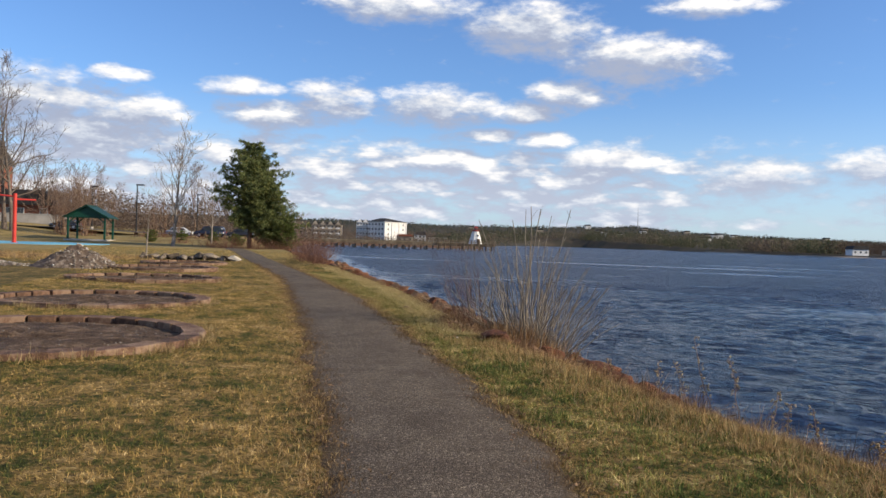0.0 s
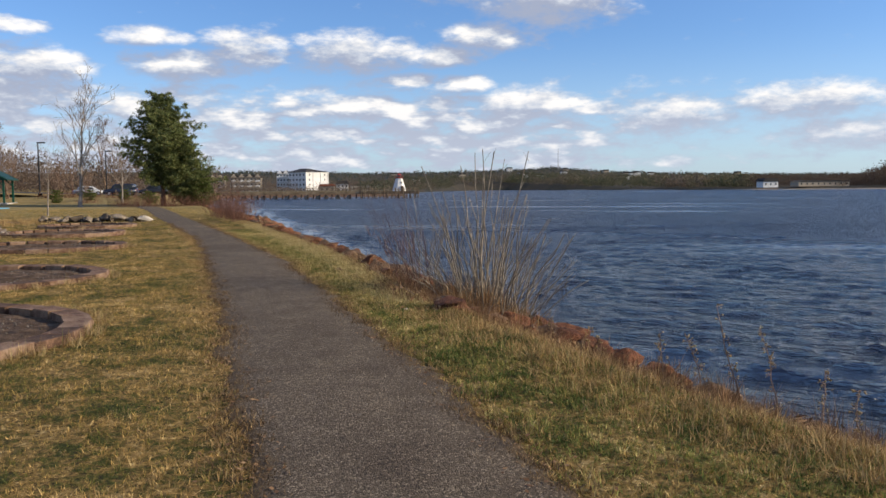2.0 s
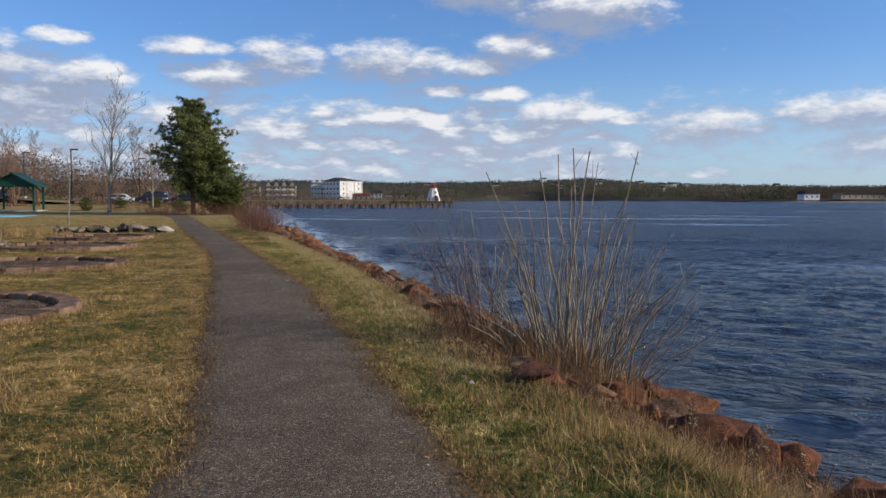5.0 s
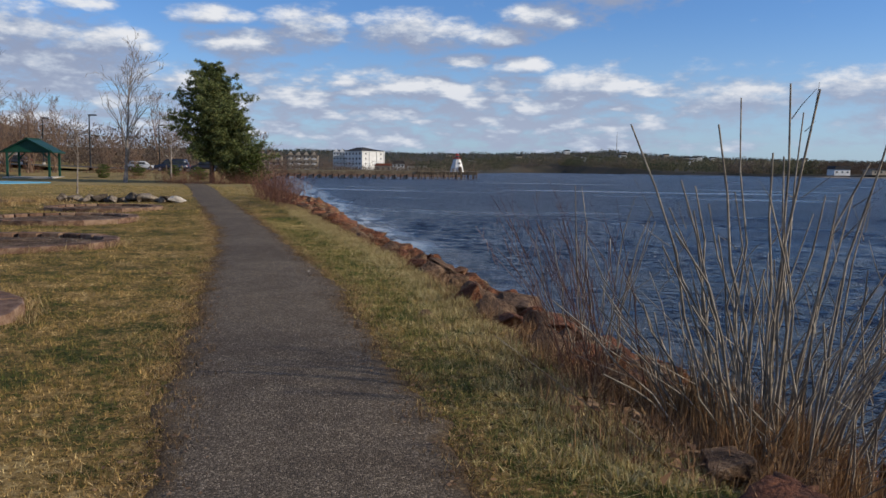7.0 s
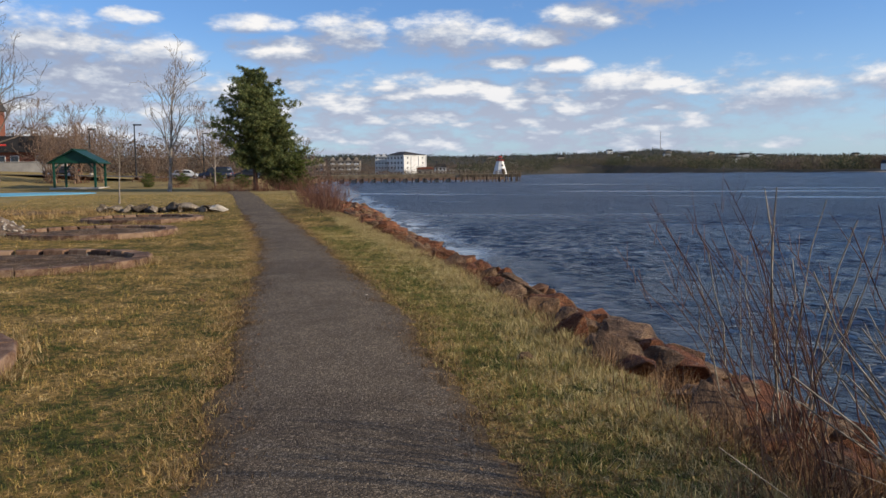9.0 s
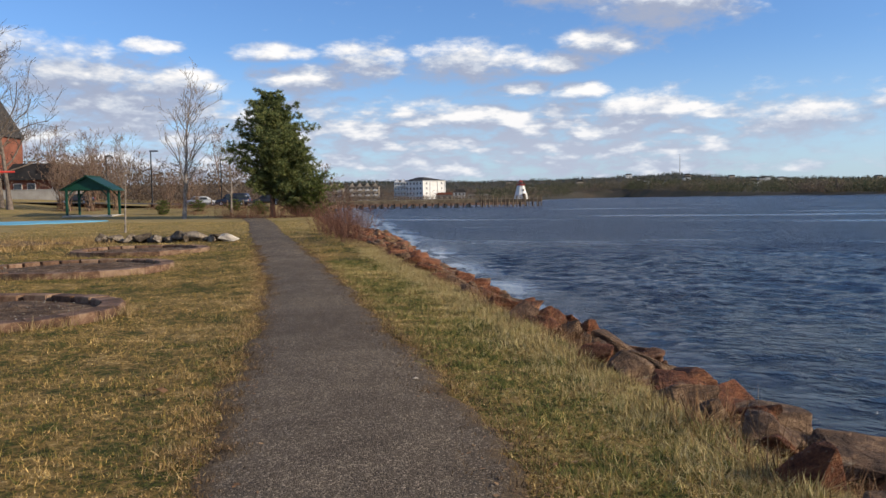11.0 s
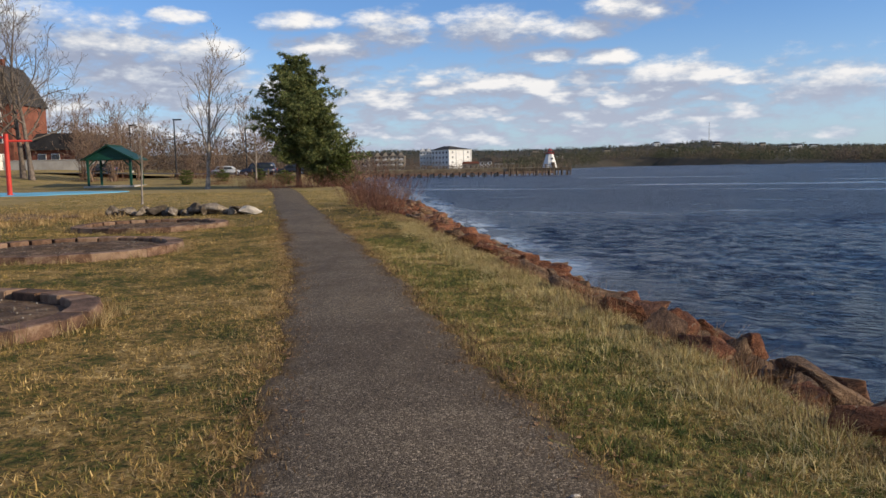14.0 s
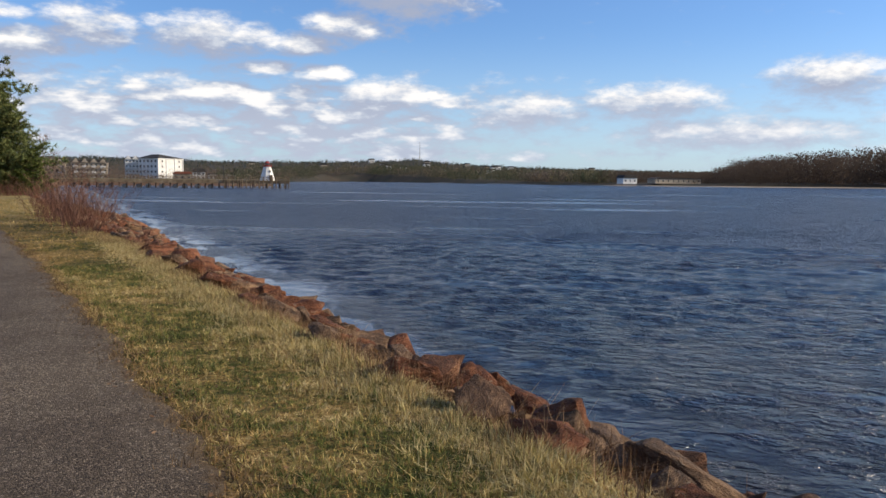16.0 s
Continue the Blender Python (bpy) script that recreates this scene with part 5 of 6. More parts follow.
def litter():
    r = random.Random(33)
    v, f = [], []
    for _ in range(2400):
        y = r.uniform(3, 40)
        pl, pr = np.interp(y, PATH_Y, PATH_L), np.interp(y, PATH_Y, PATH_R)
        if r.random() < 0.5:
            x = pl + r.gauss(0.02, 0.15)
        else:
            x = pr + r.gauss(0.05, 0.22)
        p = Vector((x, y, float(land(x, y)) + 0.03))
        s, a = r.uniform(0.008, 0.024), r.uniform(0, 6.28)
        c, q = Vector((math.cos(a), math.sin(a), r.uniform(-0.3, 0.3))) * s, Vector((-math.sin(a), math.cos(a), r.uniform(-0.3, 0.4))) * s * 0.6
        b = len(v)
        v.extend((tuple(p - c), tuple(p + q), tuple(p + c), tuple(p - q)))
        f.append((b, b + 1, b + 2))
        f.append((b, b + 2, b + 3))
    tagged(soup("leaf_litter", v, f, M_LEAF), "brown fallen leaves along the path's edges", "leaves", kind="stuff")
    v, f = [], []
    for _ in range(5200):
        y = 3 + 27 * r.random() ** 1.3
        pl, pr = np.interp(y, PATH_Y, PATH_L), np.interp(y, PATH_Y, PATH_R)
        u = r.uniform(-0.07, 1.07)
        x = pl + (pr - pl) * u
        z = float(land(x, y)) + 0.012 + 0.03 * max(0, 1 - (2 * u - 1) ** 2)
        pebble(v, f, Vector((x, y, z)), r.uniform(0.002, 0.007) if r.random() < 0.985 else r.uniform(0.009, 0.016))
    tagged(soup("gravel", v, f, M_PEBBLE), "loose small gravel lying on the path", "gravel", kind="stuff")
    # leaves caught among the shoots and rocks
    v, f = [], []
    for _ in range(3000):
        y = r.uniform(5, 44)
        top, edge = np.interp(y, BANK_Y, BANK_X), np.interp(y, BANK_Y, EDGE_X)
        x = top + (edge - top) * r.uniform(0.05, 0.8)
        if r.random() < 0.4:
            x, y = r.gauss(3.5, 0.5), r.gauss(14.3, 0.9)
        p = Vector((x, y, float(land(x, y)) + r.uniform(0.02, 0.12)))
        s = r.uniform(0.02, 0.06)
        d = [Vector((r.gauss(0, 1), r.gauss(0, 1), r.gauss(0, 0.6))).normalized() * s for _ in range(3)]
        b = len(v)
        v.extend(tuple(p + q) for q in d)
        f.append((b, b + 1, b + 2))
    tagged(soup("leaf_litter", v, f, M_LEAF), "rust-brown dead leaves caught on the bank", "leaves", kind="stuff")


litter()
ob = new("pebble", rock_mesh(120, M_PALE, 0.5))
ob.matrix_world = pose(0.28, 21.47, 0.035, 0, 0, 20) @ Matrix.Diagonal((0.034, 0.026, 0.016, 1))
tagged(ob, "pale flat pebble lying on the path", "pebble")
for x, y, s, m in ((2.35, 12.55, 0.05, M_PALE), (2.5, 13.4, 0.07, M_ROCK), (1.75, 18.0, 0.09, M_ROCK)):
    ob = new("stone", rock_mesh(int(x * 100), m, 0.5))
    ob.matrix_world = pose(x, y, float(land(x, y)) + s * 0.3, 10, 5, 40) @ Matrix.Scale(s, 4)
    tagged(ob, "small stone lying in the grass of the bank", "stone")


bm = bmesh.new()
rim = [bm.verts.new((0.06 * math.cos(q) * (1 + 0.25 * math.cos(5 * q)), 0.045 * math.sin(q) * (1 + 0.25 * math.cos(5 * q)), 0.012 + 0.012 * math.sin(2 * q))) for q in [6.283 * i / 15 for i in range(15)]]
mid = bm.verts.new((0, 0, 0.004))
for i in range(15):
    bm.faces.new((mid, rim[i], rim[(i + 1) % 15]))
leaf = part("fallen_leaf", bm, M_LEAF)
leaf.matrix_world = pose(-1.72, 21.25, float(land(-1.72, 21.25)) + 0.035, 6, 12, 30)
tagged(leaf, "curled brown maple leaf lying on the lawn", "leaf")


# ---------- park furniture ----------
def shelter(at):
    t = thing("picnic_shelter", "dark green open timber picnic shelter with a gable roof", "shelter", "", at, 4)
    w, d, e, a = 2.1, 1.9, 2.75, 4.15
    for x in (-w, w):
        for y in (-d, d):
            part("post", boxed(x - 0.11, x + 0.11, y - 0.11, y + 0.11, -0.1, e, 0.015), M_GREENPAINT, t)
            sx = 0.75 if x < 0 else -0.75
            part("brace", tubed((x, y, e - 0.8), (x + sx, y, e - 0.05), 0.07, 0.07, 6), M_GREENPAINT, t)
    for y in (-d, d):
        part("beam", boxed(-w - 0.3, w + 0.3, y - 0.09, y + 0.09, e - 0.1, e + 0.14, 0.01), M_GREENPAINT, t)
        bm = prism(bmesh.new(), ((-w - 0.3, e + 0.14), (w + 0.3, e + 0.14), (0, a - 0.12)), y - 0.05, y + 0.05)
        part("gable", bm, M_GREENPAINT, t)
    for s in (-1, 1):
        bm = prism(bmesh.new(), ((0, a), (s * (w + 0.55), e - 0.05), (s * (w + 0.55), e - 0.17), (0, a - 0.12)), -d - 0.5, d + 0.5)
        part("roof", bm, M_GREENROOF, t, "green metal roof slope")
    part("slab", boxed(-w - 0.4, w + 0.4, -d - 0.4, d + 0.4, -0.15, 0.04, 0.02), M_CONCRETE, t)
    part("ridge_cap", boxed(-0.15, 0.15, -d - 0.52, d + 0.52, a - 0.06, a + 0.05, 0.02), M_GREENROOF, t)


shelter((-34.3, 103, float(land(-34.3, 103)) + 0.05))

t = thing("spray_post", "red painted steel spray post with two arms on the pad", "play equipment", "", (-34.1, 81.7, 0.03), 5)
part("post", tubed((0, 0, 0), (0, 0, 4.75), 0.19, 0.17, 14), M_RED, t)
part("arm", tubed((0, 0, 4.45), (-1.35, 0, 4.55), 0.1, 0.08, 10), M_RED, t)
part("arm", tubed((0, 0, 4.2), (1.75, 0.5, 4.2), 0.1, 0.07, 10), M_RED, t)
part("base_plate", tubed((0, 0, 0), (0, 0, 0.06), 0.35, 0.35, 16), M_RED, t)
t = thing("spray_post", "short white steel post on the blue pad", "play equipment", "", (-43.2, 84.0, 0.05))
part("post", tubed((0, 0, 0), (0, 0, 1.9), 0.12, 0.11, 12), M_WHITE, t)
part("base_plate", tubed((0, 0, 0), (0, 0, 0.05), 0.22, 0.22, 12), M_WHITE, t)

bm = bmesh.new()
ring = []
for i in range(64):
    a = 2 * math.pi * i / 64
    x, y = -39.5 + 13.0 * math.cos(a), 85.5 + 6.5 * math.sin(a)
    ring.append(bm.verts.new((x, y, float(land(x, y)) + 0.05)))
bm.faces.new(ring)
ex = bmesh.ops.extrude_face_region(bm, geom=bm.faces[:])
for v in ex["geom"]:
    if isinstance(v, bmesh.types.BMVert):
        v.co.z -= 0.25
bmesh.ops.recalc_face_normals(bm, faces=bm.faces[:])
tagged(part("splash_pad", bm, M_BLUEPAD), "faded blue rubber splash pad on the lawn", "splash pad", kind="structure")


def street_lamp(x, y, h, side=1):
    t = thing("street_lamp", "dark steel parking-lot lamp with a flat head", "lamp", "parking lot lamps", (x, y, float(land(x, y))))
    part("base", tubed((0, 0, -0.1), (0, 0, 0.5), 0.3, 0.28, 12), M_CONCRETE, t)
    part("pole", tubed((0, 0, 0.4), (0, 0, h), 0.11, 0.08, 10), M_DARKMETAL, t)
    part("head", boxed(-0.12 if side > 0 else -1.0, 1.0 if side > 0 else 0.12, -0.22, 0.22, h - 0.08, h + 0.1, 0.03), M_DARKMETAL, t)


street_lamp(-36.5, 129, 7.7)
street_lamp(-49.0, 146, 7.5)
street_lamp(-32.0, 150, 7.5)


# ---------- cars ----------
def car(label, x, y, rz, mat, suv, group="parked cars"):
    t = thing("car", label, "car", group, (x, y, float(land(x, y)) + 0.03), rz)
    L, W, H = 4.6, 0.92, (1.72 if suv else 1.46)
    belt = 1.02 if suv else 0.92
    body = ((-L / 2, 0.32), (-L / 2 - 0.03, 0.7), (-L / 2 + 0.1, belt), (L / 2 - 1.15, belt + 0.02), (L / 2 - 0.15, belt - 0.17), (L / 2, 0.62), (L / 2 - 0.03, 0.3))
    bm = prism(bmesh.new(), body, -W, W)
    bmesh.ops.bevel(bm, geom=bm.edges[:], offset=0.07, segments=2, affect="EDGES")
    part("body", bm, mat, t, "", True)
    back = -L / 2 + (0.12 if suv else 0.55)
    cabin = ((back, belt - 0.02), (back + 0.28, H - 0.06), (back + 0.7, H), (0.35, H), (0.75, H - 0.1), (1.3, belt - 0.02))
    bm = prism(bmesh.new(), cabin, -W + 0.1, W - 0.1)
    bmesh.ops.bevel(bm, geom=bm.edges[:], offset=0.06, segments=2, affect="EDGES")
    part("roof", bm, mat, t, "", True)
    for s in (-1, 1):
        y0 = s * (W - 0.1)
        for x0, x1 in ((back + 0.32, -0.55), (-0.45, 0.85)):
            bm = prism(bmesh.new(), ((x0, belt + 0.05), (x0 + 0.12, H - 0.16), (x1 - (0.3 if x1 > 0 else 0), H - 0.16), (x1, belt + 0.05)), y0 - 0.015, y0 + 0.015)
            part("window", bm, M_GLASS, t, "dark tinted glass")
        part("headlight", boxed(L / 2 - 0.18, L / 2 - 0.01, s * 0.68 - 0.17, s * 0.68 + 0.17, 0.66, 0.8, 0.02), M_RIM, t)
        part("taillight", boxed(-L / 2 - 0.02, -L / 2 + 0.1, s * 0.74 - 0.1, s * 0.74 + 0.1, 0.7, 0.92, 0.02), M_REDROOF, t)
        for wx in (-1.4, 1.42):
            wh = new("wheel")
            wh.parent = t
            wh.location = (wx, s * (W - 0.1), 0.33)
            part("tyre", tubed((0, -0.11, 0), (0, 0.11, 0), 0.33, 0.33, 20), M_TYRE, wh)
            part("rim", tubed((0, s * 0.1, 0), (0, s * 0.125, 0), 0.21, 0.2, 14), M_RIM, wh)
    return t


car("dark navy sport utility car parked behind the lawn", -24.8, 126.5, 176, M_NAVY, True)
car("silver sedan parked in the lot", -32.2, 139, 8, M_SILVER, False)
car("black car parked beside a navy one", -20.8, 130.5, 172, M_BLACKCAR, False)
car("black car parked under the trees", -48.5, 133, 184, M_BLACKCAR, False)
for i in range(8):
    x = -26 + 2.0 * i
    if i < 4:
        t = thing("fence_post", "pale grey wooden parking fence post", "fence", "fence by the parking lot", (x, 119.5, float(land(x, 119.5))))
        part("post", boxed(-0.06, 0.06, -0.06, 0.06, -0.1, 0.9, 0.01), M_PIERWOOD, t)


# ---------- houses ----------
def window(parent, x, y, z, w, h, frame_mat=None):
    """A window in a wall that faces -y."""
    wnd = part("window", boxed(x - w / 2 - 0.1, x + w / 2 + 0.1, y - 0.08, y + 0.05, z - h / 2 - 0.1, z + h / 2 + 0.1), frame_mat or M_WHITE, parent, "white framed window")
    part("pane", boxed(x - w / 2, x + w / 2, y - 0.11, y - 0.05, z - h / 2, z + h / 2), M_GLASS, wnd)
    return wnd


def brick_house():
    g = float(land(-76, 146)) - 0.3
    t = thing("brick_house", "tall brick and dark shingle house with a mansard roof", "house", "", (-76.5, 150, g), 0)
    part("wall", boxed(-7.0, -0.6, 0, 12, 0, 11.2), M_DARKWALL, t, "dark brown shingled wall")
    part("wall", boxed(-0.6, 7.0, 0.3, 12, 0, 11.0), M_BRICK, t, "red brick wall")
    bm = bmesh.new()
    lo = [bm.verts.new(c) for c in ((-7.4, -0.5, 11.0), (7.4, -0.5, 11.0), (7.4, 12.4, 11.0), (-7.4, 12.4, 11.0))]
    hi = [bm.verts.new(c) for c in ((-4.6, 2.2, 17.4), (4.8, 2.2, 17.4), (4.8, 9.6, 17.4), (-4.6, 9.6, 17.4))]
    bm.faces.new(lo[::-1])
    bm.faces.new(hi)
    for i in range(4):
        bm.faces.new((lo[i], lo[(i + 1) % 4], hi[(i + 1) % 4], hi[i]))
    bmesh.ops.recalc_face_normals(bm, faces=bm.faces[:])
    roof = part("roof", bm, M_ROOF, t, "charcoal shingled mansard roof")
    for x in (-4.9, 4.2):
        bm = prism(bmesh.new(), ((x - 0.9, 11.6), (x + 0.9, 11.6), (x + 0.9, 14.2), (x, 15.6), (x - 0.9, 14.2)), -0.5, 2.2)
        dm = part("dormer", bm, M_WHITE, t, "white gabled dormer")
        part("pane", boxed(x - 0.4, x + 0.4, -0.56, -0.45, 12.2, 13.8), M_GLASS, dm)
    for z in (2.2, 5.6, 8.9):
        for x in (-5.2, -2.6, 2.0, 4.9):
            window(t, x, 0 if x < -0.6 else 0.3, z, 0.8, 1.5)
    part("porch", boxed(-0.2, 5.2, -1.6, 0.28, 0, 3.0), M_WHITE, t, "white enclosed porch")
    for x in (1.0, 2.5, 4.0):
        part("pane", boxed(x - 0.55, x + 0.55, -1.66, -1.57, 1.2, 2.5), M_GLASS, t)
    part("chimney", boxed(2.2, 3.2, 6, 7, 17, 18.9, 0.03), M_BRICK, t)
    t = thing("white_house", "white sided house beside the brick one", "house", "", (-90.5, 149, g), 0)
    part("wall", boxed(-7.0, 6.4, 0, 11, 0, 12.6), M_WHITE, t)
    part("roof", prism(bmesh.new(), ((-7.5, 12.5), (6.9, 12.5), (-0.3, 16.5)), -0.5, 11.5), M_ROOF, t)
    for z in (2.4, 5.8, 9.2):
        for x in (-4.5, -1.5, 1.6, 4.6):
            window(t, x, 0, z, 0.9, 1.6)
    t = thing("brick_bungalow", "low red brick building with a grey roof", "house", "", (-58.0, 152, g), 0)
    part("wall", boxed(-10, 0, 0, 9, 0, 3.6), M_BRICK, t)
    part("roof", prism(bmesh.new(), ((-10.6, 3.5), (0.6, 3.5), (-1.4, 6.2), (-8.2, 6.2)), -0.5, 9.5), M_ROOF, t)
    for x in (-7.8, -5.6, -1.5):
        window(t, x, 0, 2.3, 1.2, 1.1)
    t = thing("retaining_wall", "low beige concrete wall before the brick building", "wall", "", (-60.0, 144, g))
    part("wall", boxed(-8, 8, 0, 0.4, 0, 1.7, 0.04), M_CONCRETE, t)
    part("coping", boxed(-8.1, 8.1, -0.06, 0.46, 1.7, 1.82, 0.02), M_CONCRETE, t)


brick_house()


# ---------- pier and lighthouse ----------
PIER_Y = 275.0
t = thing("pier", "long weathered timber pier with a rail over dark piles", "pier", "", (0, PIER_Y, 0))
part("deck", boxed(-34, 39.6, 0, 6, 0.25, 0.75, 0.03), M_PIERWOOD, t)
part("edge_beam", boxed(-34, 39.6, -0.25, -0.004, 0.0, 0.95, 0.03), M_PIERWOOD, t)
for i in range(37):
    x = -33.5 + i * 2.0
    part("timber_post", tubed((x, 0.3, -3.2), (x, 0.3, 0.25), 0.22, 0.2, 8), M_DARKWALL, t, "dark wet timber pile")
    part("rail_post", boxed(x - 0.08, x + 0.08, -0.2, -0.04, 0.95, 2.0), M_PIERWOOD, t)
for z in (1.4, 1.95):
    part("rail", boxed(-34, 39.6, -0.24, -0.02, z - 0.07, z + 0.07), M_PIERWOOD, t)
for i in range(12):
    x = -22 + i * 3.4 + (i % 3) * 0.4
    part("footing", boxed(x - 0.75, x + 0.75, 1.0, 2.4, -3.2, -0.35, 0.05), M_CONCRETE, t, "pale concrete footing")
for i in range(16):
    x = 20 + i * 1.28
    part("timber_post", tubed((x, -0.6, -3.2), (x, -0.6, 1.6 + 0.5 * math.sin(i * 2.3)), 0.19, 0.17, 8), M_PIERWOOD, t)
for x in (-22, -3.5, 12.5, 20):
    lp = thing("pier_lamp", "slim dark lamp standing on the pier", "lamp", "pier lamps", (x, PIER_Y + 3, 0.75))
    part("pole", tubed((0, 0, 0), (0, 0, 4.2), 0.09, 0.07, 8), M_DARKMETAL, lp)
    part("head", tubed((0, 0, 4.1), (0, 0, 4.6), 0.2, 0.12, 10), M_DARKMETAL, lp)

t = thing("lighthouse", "small white tapered lighthouse with a red lantern on the pier", "lighthouse", "", (33.2, PIER_Y + 3, 0.75), 22)
bm = bmesh.new()
bmesh.ops.create_cone(bm, cap_ends=True, segments=8, radius1=2.5, radius2=1.15, depth=4.5, matrix=Matrix.Translation((0, 0, 2.25)))
tower = part("tower", bm, M_WHITE, t, "white shingled tower")
part("door", boxed(-0.45, 0.45, -2.4, -1.9, 0, 1.9, 0.02), M_DARKWALL, tower)
part("window", boxed(-0.25, 0.25, -1.75, -1.35, 2.7, 3.3, 0.02), M_GLASS, tower)
part("gallery", tubed((0, 0, 4.5), (0, 0, 4.65), 1.5, 1.55, 8), M_REDROOF, t, "red gallery deck")
part("lantern", tubed((0, 0, 4.65), (0, 0, 5.5), 0.7, 0.7, 8), M_GLASS, t)
part("lantern_frame", tubed((0, 0, 4.65), (0, 0, 4.95), 0.78, 0.78, 8), M_REDROOF, t)
part("roof", tubed((0, 0, 5.5), (0, 0, 6.3), 0.95, 0.05, 8), M_REDROOF, t, "red cone roof")
for i in range(8):
    a = math.pi / 4 * i
    part("rail_post", tubed((1.4 * math.cos(a), 1.4 * math.sin(a), 4.65), (1.4 * math.cos(a), 1.4 * math.sin(a), 5.35), 0.05, 0.05, 6), M_REDROOF, t)


# ---------- town and far shore ----------
def block(name, label, x0, x1, y, z0, z1, mat, cols, rows, depth=14, roof=M_ROOF, pitch=1.6, group="", w=1.5):
    t = thing(name, label, "building", group, ((x0 + x1) / 2, y, z0))
    h, a = z1 - z0, (x1 - x0) / 2
    part("wall", boxed(-a, a, 0, depth, 0, h), mat, t)
    part("roof", prism(bmesh.new(), ((-a - 0.6, h - 0.02), (a + 0.6, h - 0.02), (a * 0.8, h + pitch), (-a * 0.8, h + pitch)), -0.6, depth + 0.6), roof, t)
    for i in range(cols):
        for j in range(rows):
            x, z = -a + (i + 0.5) * 2 * a / cols, (j + 0.55) * h / rows
            wn = part("window", boxed(x - w / 2, x + w / 2, -0.1, 0.1, z - 0.8, z + 0.8), mat, t)
            part("pane", boxed(x - w / 2 + 0.1, x + w / 2 - 0.1, -0.16, -0.05, z - 0.7, z + 0.7), M_GLASS, wn)
    return t




def corner_block():
    """White block seen on its corner: windows on one face, a nearly blank lit face, a hip roof."""
    t = thing("apartment_building", "large white four-storey apartment building above the pier", "building", "", (3.0, 583, 0), 36)
    a, b, h = 19.8, 20.4, 14.2
    part("wall", boxed(0, a, 0, b, 0, h), M_WHITE, t)
    bm = bmesh.new()
    lo = [bm.verts.new(c) for c in ((-0.7, -0.7, h), (a + 0.7, -0.7, h), (a + 0.7, b + 0.7, h), (-0.7, b + 0.7, h))]
    hi = [bm.verts.new(c) for c in ((6, 6, h + 2.6), (a - 6, 6, h + 1.6), (a - 6, b - 6, h + 1.6), (6, b - 6, h + 2.6))]
    bm.faces.new(lo[::-1])
    bm.faces.new(hi)
    for i in range(4):
        bm.faces.new((lo[i], lo[(i + 1) % 4], hi[(i + 1) % 4], hi[i]))
    part("roof", bm, M_ROOF, t, "low dark hip roof")
    part("cornice", boxed(-0.4, a + 0.4, -0.4, b + 0.4, h - 0.5, h - 0.02), M_WHITE, t)
    for j in range(4):
        z = 1.9 + 3.45 * j
        for i in range(5):
            y = 2.2 + 4.0 * i
            wn = part("window", boxed(-0.12, 0.1, y - 0.95, y + 0.95, z - 0.85, z + 0.85), M_WHITE, t)
            part("pane", boxed(-0.18, -0.06, y - 0.8, y + 0.8, z - 0.7, z + 0.7), M_GLASS, wn)
        for x in (3.4, 16.6):
            wn = part("window", boxed(x - 0.6, x + 0.6, -0.12, 0.1, z - 0.75, z + 0.75), M_WHITE, t)
            part("pane", boxed(x - 0.45, x + 0.45, -0.18, -0.06, z - 0.6, z + 0.6), M_GLASS, wn)
    for x in (0.3, 6.6, 13.2, a - 0.3):
        part("pilaster", boxed(x - 0.3, x + 0.3, -0.35, -0.004, 0, h - 0.5), M_WHITE, t)


corner_block()


def balconied(label, x0, x1, y, h, mat, bays):
    """A three- or four-storey block with stacked balconies."""
    t = block("apartment_building", label, x0, x1, y, 0, h, mat, bays * 2, max(3, int(h / 3.4)), 14, pitch=1.5, w=1.3)
    half, rows = (x1 - x0) / 2, max(3, int(h / 3.4))
    for i in range(bays):
        x = -half + (i + 0.5) * 2 * half / bays
        for j in range(rows):
            z = (j + 0.1) * h / rows
            bal = part("balcony", boxed(x - 1.5, x + 1.5, -1.5, -0.004, z, z + 0.25), M_WHITE, t)
            part("rail", boxed(x - 1.5, x + 1.5, -1.55, -1.45, z + 0.3, z + 1.2), M_WHITE, bal)
        part("gable", prism(bmesh.new(), ((x - 2.2, h - 0.1), (x + 2.2, h - 0.1), (x, h + 2.4)), -0.9, 4.0), mat, t)


balconied("cream wing of an apartment building with balconies", -17.5, -8.8, 604, 13.6, M_WHITE, 2)
balconied("beige three-storey apartment building among bare trees", -50, -28, 600, 11.0, M_BEIGE, 4)
balconied("beige apartment building half hidden by trees", -76, -55, 610, 10.5, M_BEIGE, 4)
block("town_house", "small white house behind the pier", 25, 33, 590, 0, 5.5, M_WHITE, 3, 2, 10, pitch=2.2)
block("town_house", "low pale commercial building behind the pier", 36, 50, 600, 0, 4.5, M_CONCRETE, 5, 1, 10, pitch=0.6)
block("town_house", "low beige building behind the pier", 54, 68, 640, 0, 5.0, M_BEIGE, 5, 1, 10, pitch=1.0)
block("town_house", "small house with a red roof behind the pier", 10, 19, 470, 0, 3.6, M_BEIGE, 3, 1, 8, roof=M_BRICK, pitch=1.2)
block("white_cottage", "low white cottage on the far river shore", 365, 378, 606, 0.4, 5.2, M_WHITE, 3, 1, 10, pitch=2.6)
block("shore_hall", "long low beige building with a dark roof on the far shore", 400, 446, 612, 1.0, 5.0, M_BEIGE, 9, 1, 12, pitch=1.0)
block("far_house", "small white house on the far shore", 282, 292, 1203, 1.5, 7.0, M_WHITE, 2, 1, 8, pitch=2.0)
r = random.Random(88)
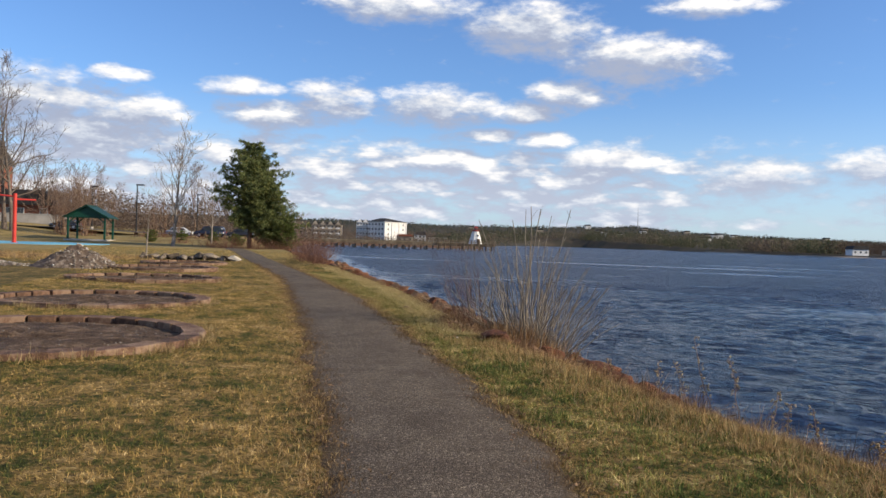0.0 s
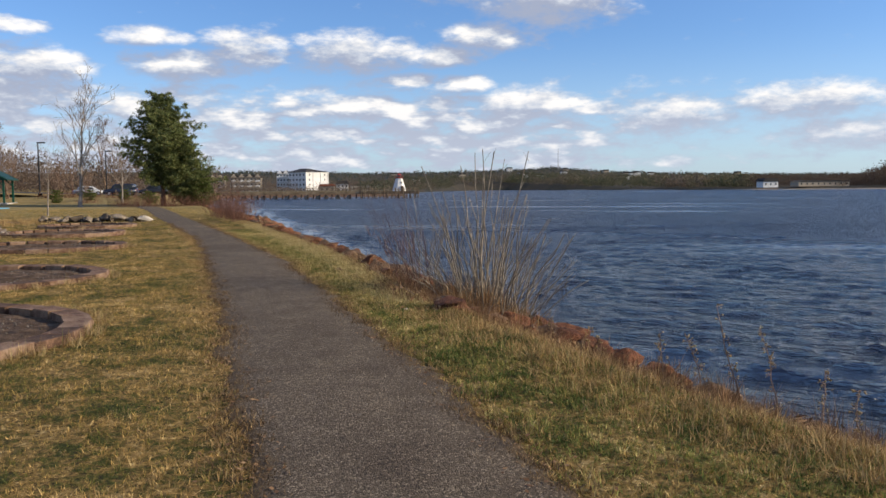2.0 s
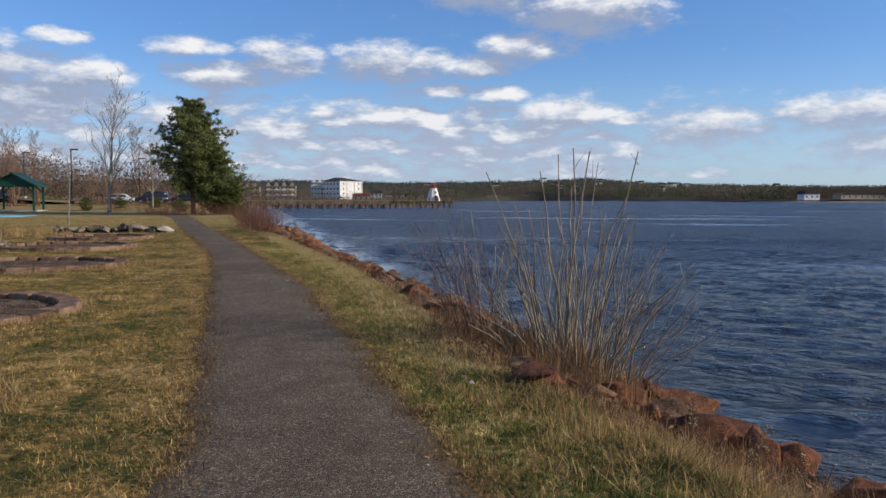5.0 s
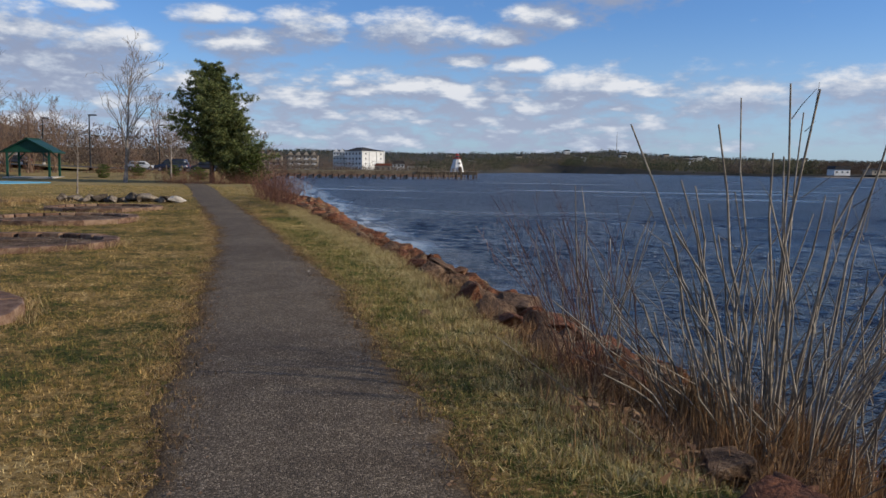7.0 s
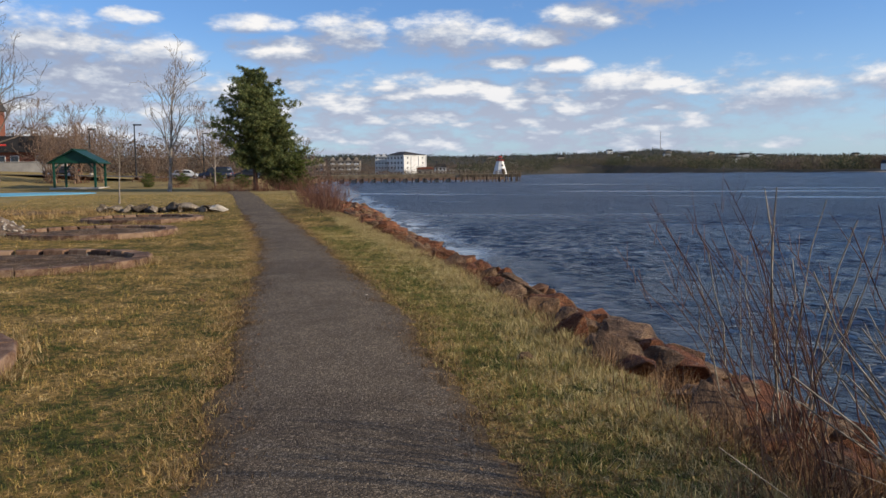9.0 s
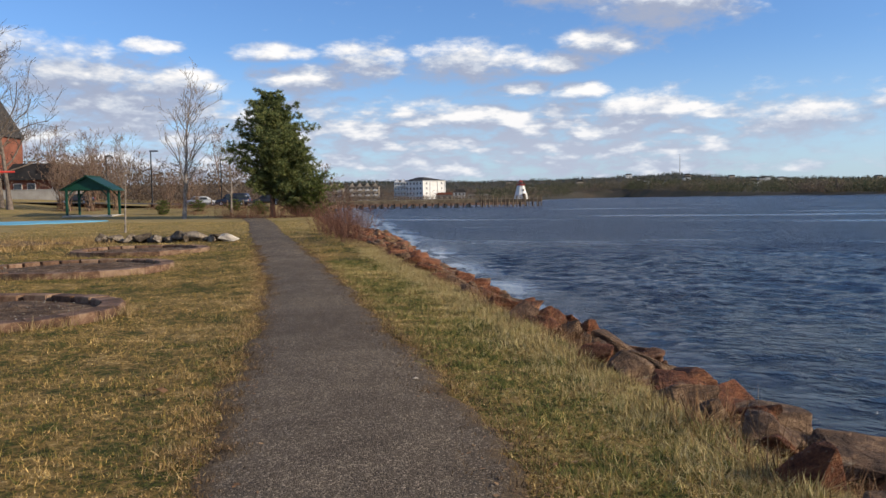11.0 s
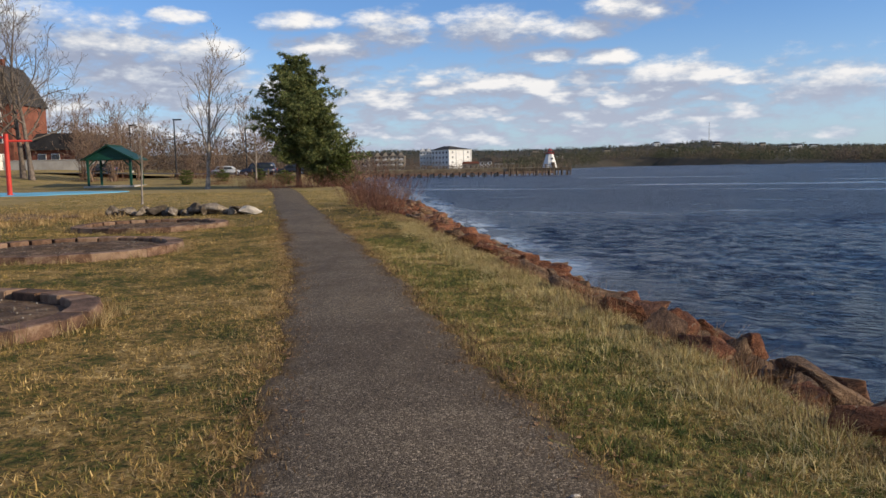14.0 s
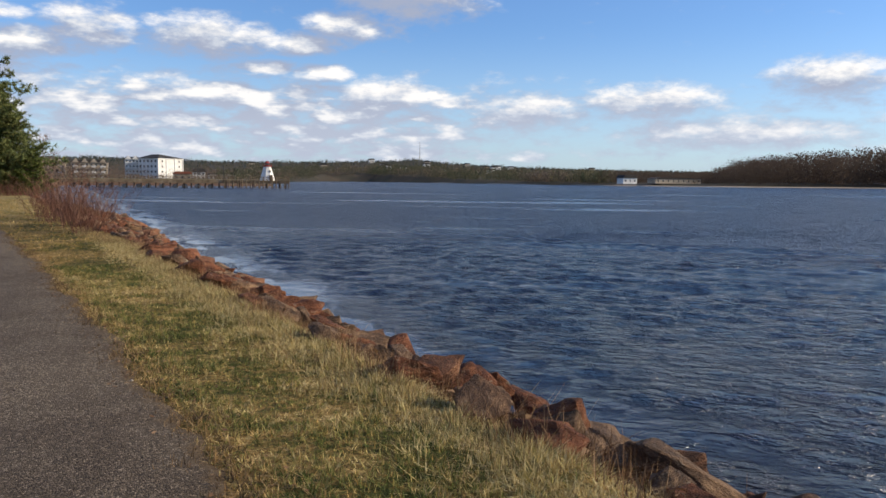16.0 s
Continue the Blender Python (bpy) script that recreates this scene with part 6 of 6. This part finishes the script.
for i in range(22):
    a = radians(r.uniform(6, 30))
    d = r.uniform(1260, 1900)
    x, y = d * math.sin(a), 10 + d * math.cos(a)
    z = float(land(x, y))
    block("far_house", "small pale house among trees on the far hillside", x - 6, x + 6, y, z - 1, z + r.uniform(5, 7), r.choice((M_WHITE, M_BEIGE, M_WHITE)), 2, 1, 9, pitch=2.4, group="houses on the far hillside")


def far_wood(name, label, pts, mat, cone, seed, bits=46, size=1.0):
    """Distant trees, each a small uneven clump or a tiered cone."""
    r = np.random.RandomState(seed)
    V, F, base = [], [], 0
    for x, y, h in pts:
        z = float(land(x, y)) - 0.5
        if cone:
            n = 5
            for lo, hi, rad in ((0.08, 0.55, 0.26), (0.3, 0.8, 0.2), (0.58, 1.0, 0.13)):
                a = np.linspace(0, 2 * np.pi, n, endpoint=False) + r.uniform(0, 2)
                rr = rad * h * r.uniform(0.7, 1.2, n)
                V += [(x + q * np.cos(b), y + q * np.sin(b), z + lo * h) for b, q in zip(a, rr)]
                V.append((x, y, z + hi * h))
                F += [(base + i, base + (i + 1) % n, base + n) for i in range(n)]
                base += n + 1
        else:
            for _ in range(bits):
                c = np.array((x, y, z)) + np.array((r.normal(0, 0.2), r.normal(0, 0.2), r.uniform(0.1, 0.92))) * h
                q = r.normal(0, 1, (3, 3)) * h * size * np.array((0.05, 0.05, 0.06))
                V += [tuple(c + k) for k in q]
                F.append((base, base + 1, base + 2))
                base += 3
    return tagged(soup(name, V, F, mat), label, "trees", kind="stuff")


r = np.random.RandomState(5)


def sector(n, a0, a1, d0, d1, h0, h1, power=1.0):
    a = np.radians(r.uniform(a0, a1, n))
    d = d0 + (d1 - d0) * r.uniform(0, 1, n) ** power
    x, y = d * np.sin(a), 10 + d * np.cos(a)
    ok = y > np.interp(x, FAR_X, FAR_Y) + 8
    return list(zip(x[ok], y[ok], r.uniform(h0, h1, n)[ok]))


far_wood("far_conifers", "dark conifer forest on the far hills", sector(5200, -14, 60, 1500, 2500, 3.5, 7.0, 0.6), M_FARCONE, True, 1)
far_wood("far_woods", "bare grey-brown woods on the far hills", sector(3600, -14, 60, 1230, 2100, 5, 9, 1.0), M_FARWOOD, False, 2, 36, 1.1)
far_wood("shore_woods", "bare brown woods along the far shore", sector(1500, 13, 31, 640, 1350, 8, 15), M_FARWOOD, False, 3)
far_wood("town_woods", "bare brown trees between the town's houses", sector(260, -14, 5.5, 350, 560, 1.5, 3.2), M_TOWNWOOD, False, 4)
far_wood("town_woods", "bare brown trees in front of the apartment buildings", sector(240, -9, 6.5, 500, 575, 3.5, 7.5), M_TOWNWOOD, False, 14, 60, 0.4)
far_wood("town_woods", "taller bare trees among the apartment buildings", sector(110, -9, -2.2, 540, 596, 8, 12), M_TOWNWOOD, False, 15, 70, 0.3)
far_wood("town_woods", "bare brown trees on the shore beyond the pier", sector(1300, 4, 16, 500, 1250, 4, 9), M_FARWOOD, False, 9)
far_wood("shore_woods", "bare trees along the far waterline", sector(1100, 6, 21, 1000, 1420, 7, 12), M_FARWOOD, False, 33, 34, 1.1)
far_wood("town_woods", "bare brown trees behind the town's houses", sector(900, -16, 9, 650, 1250, 5, 10), M_TOWNWOOD, False, 5)
far_wood("river_woods", "dense dark bare woods on the far river bank", [(x, y, h * (0.75 + 0.45 * float(smooth01(x / y, 0.75, 0.82)) + 0.75 * float(smooth01(x / y, 0.82, 1.2))) * (1 + 0.12 * math.sin(x * 0.05))) for x, y, h in sector(3000, 37.5, 64, 690, 980, 15, 22)], M_RIVERWOOD, False, 6, 105, 0.36)
far_wood("river_woods", "bare trees behind the low buildings on the shore", sector(500, 30, 37.5, 740, 980, 8, 14), M_RIVERWOOD, False, 7, 90, 0.5)
far_wood("river_scrub", "brown scrub on a low spit of the far shore", sector(420, 24.5, 30.3, 640, 900, 5, 12), M_FARWOOD, False, 8)

# a thicket of bare trees behind the parking lot
r = np.random.RandomState(23)
far_wood("bare_thicket", "dense brown leafless thicket behind the parking lot", [(x, y, h) for x, y, h in zip(r.uniform(-100, -17, 330), r.uniform(150, 205, 330), r.uniform(4.5, 9.5, 330))], M_TOWNWOOD, False, 24, 190, 0.36)
a = radians(17.8)
t = thing("radio_mast", "thin grey radio mast on the far ridge", "mast", "", (2200 * math.sin(a), 10 + 2200 * math.cos(a), float(land(2200 * math.sin(a), 10 + 2200 * math.cos(a)))))
part("mast", tubed((0, 0, -1), (0, 0, 52), 0.9, 0.35, 6), M_BARK, t)

# a pale strip of gravel along the far waterline
xs = np.concatenate([np.linspace(300, 600, 70), np.linspace(620, 1500, 40)])
fy = np.interp(xs, FAR_X, FAR_Y)
v = [p for x, y in zip(xs, fy) for p in ((x, y - 6, WATER_Z - 0.1), (x, y + 4, WATER_Z + 0.75))]
f = [(2 * i, 2 * i + 2, 2 * i + 3, 2 * i + 1) for i in range(len(xs) - 1)]
tagged(soup("shore_strip", v, f, M_SHORE), "pale gravel strip along the far waterline", "shore", kind="structure")
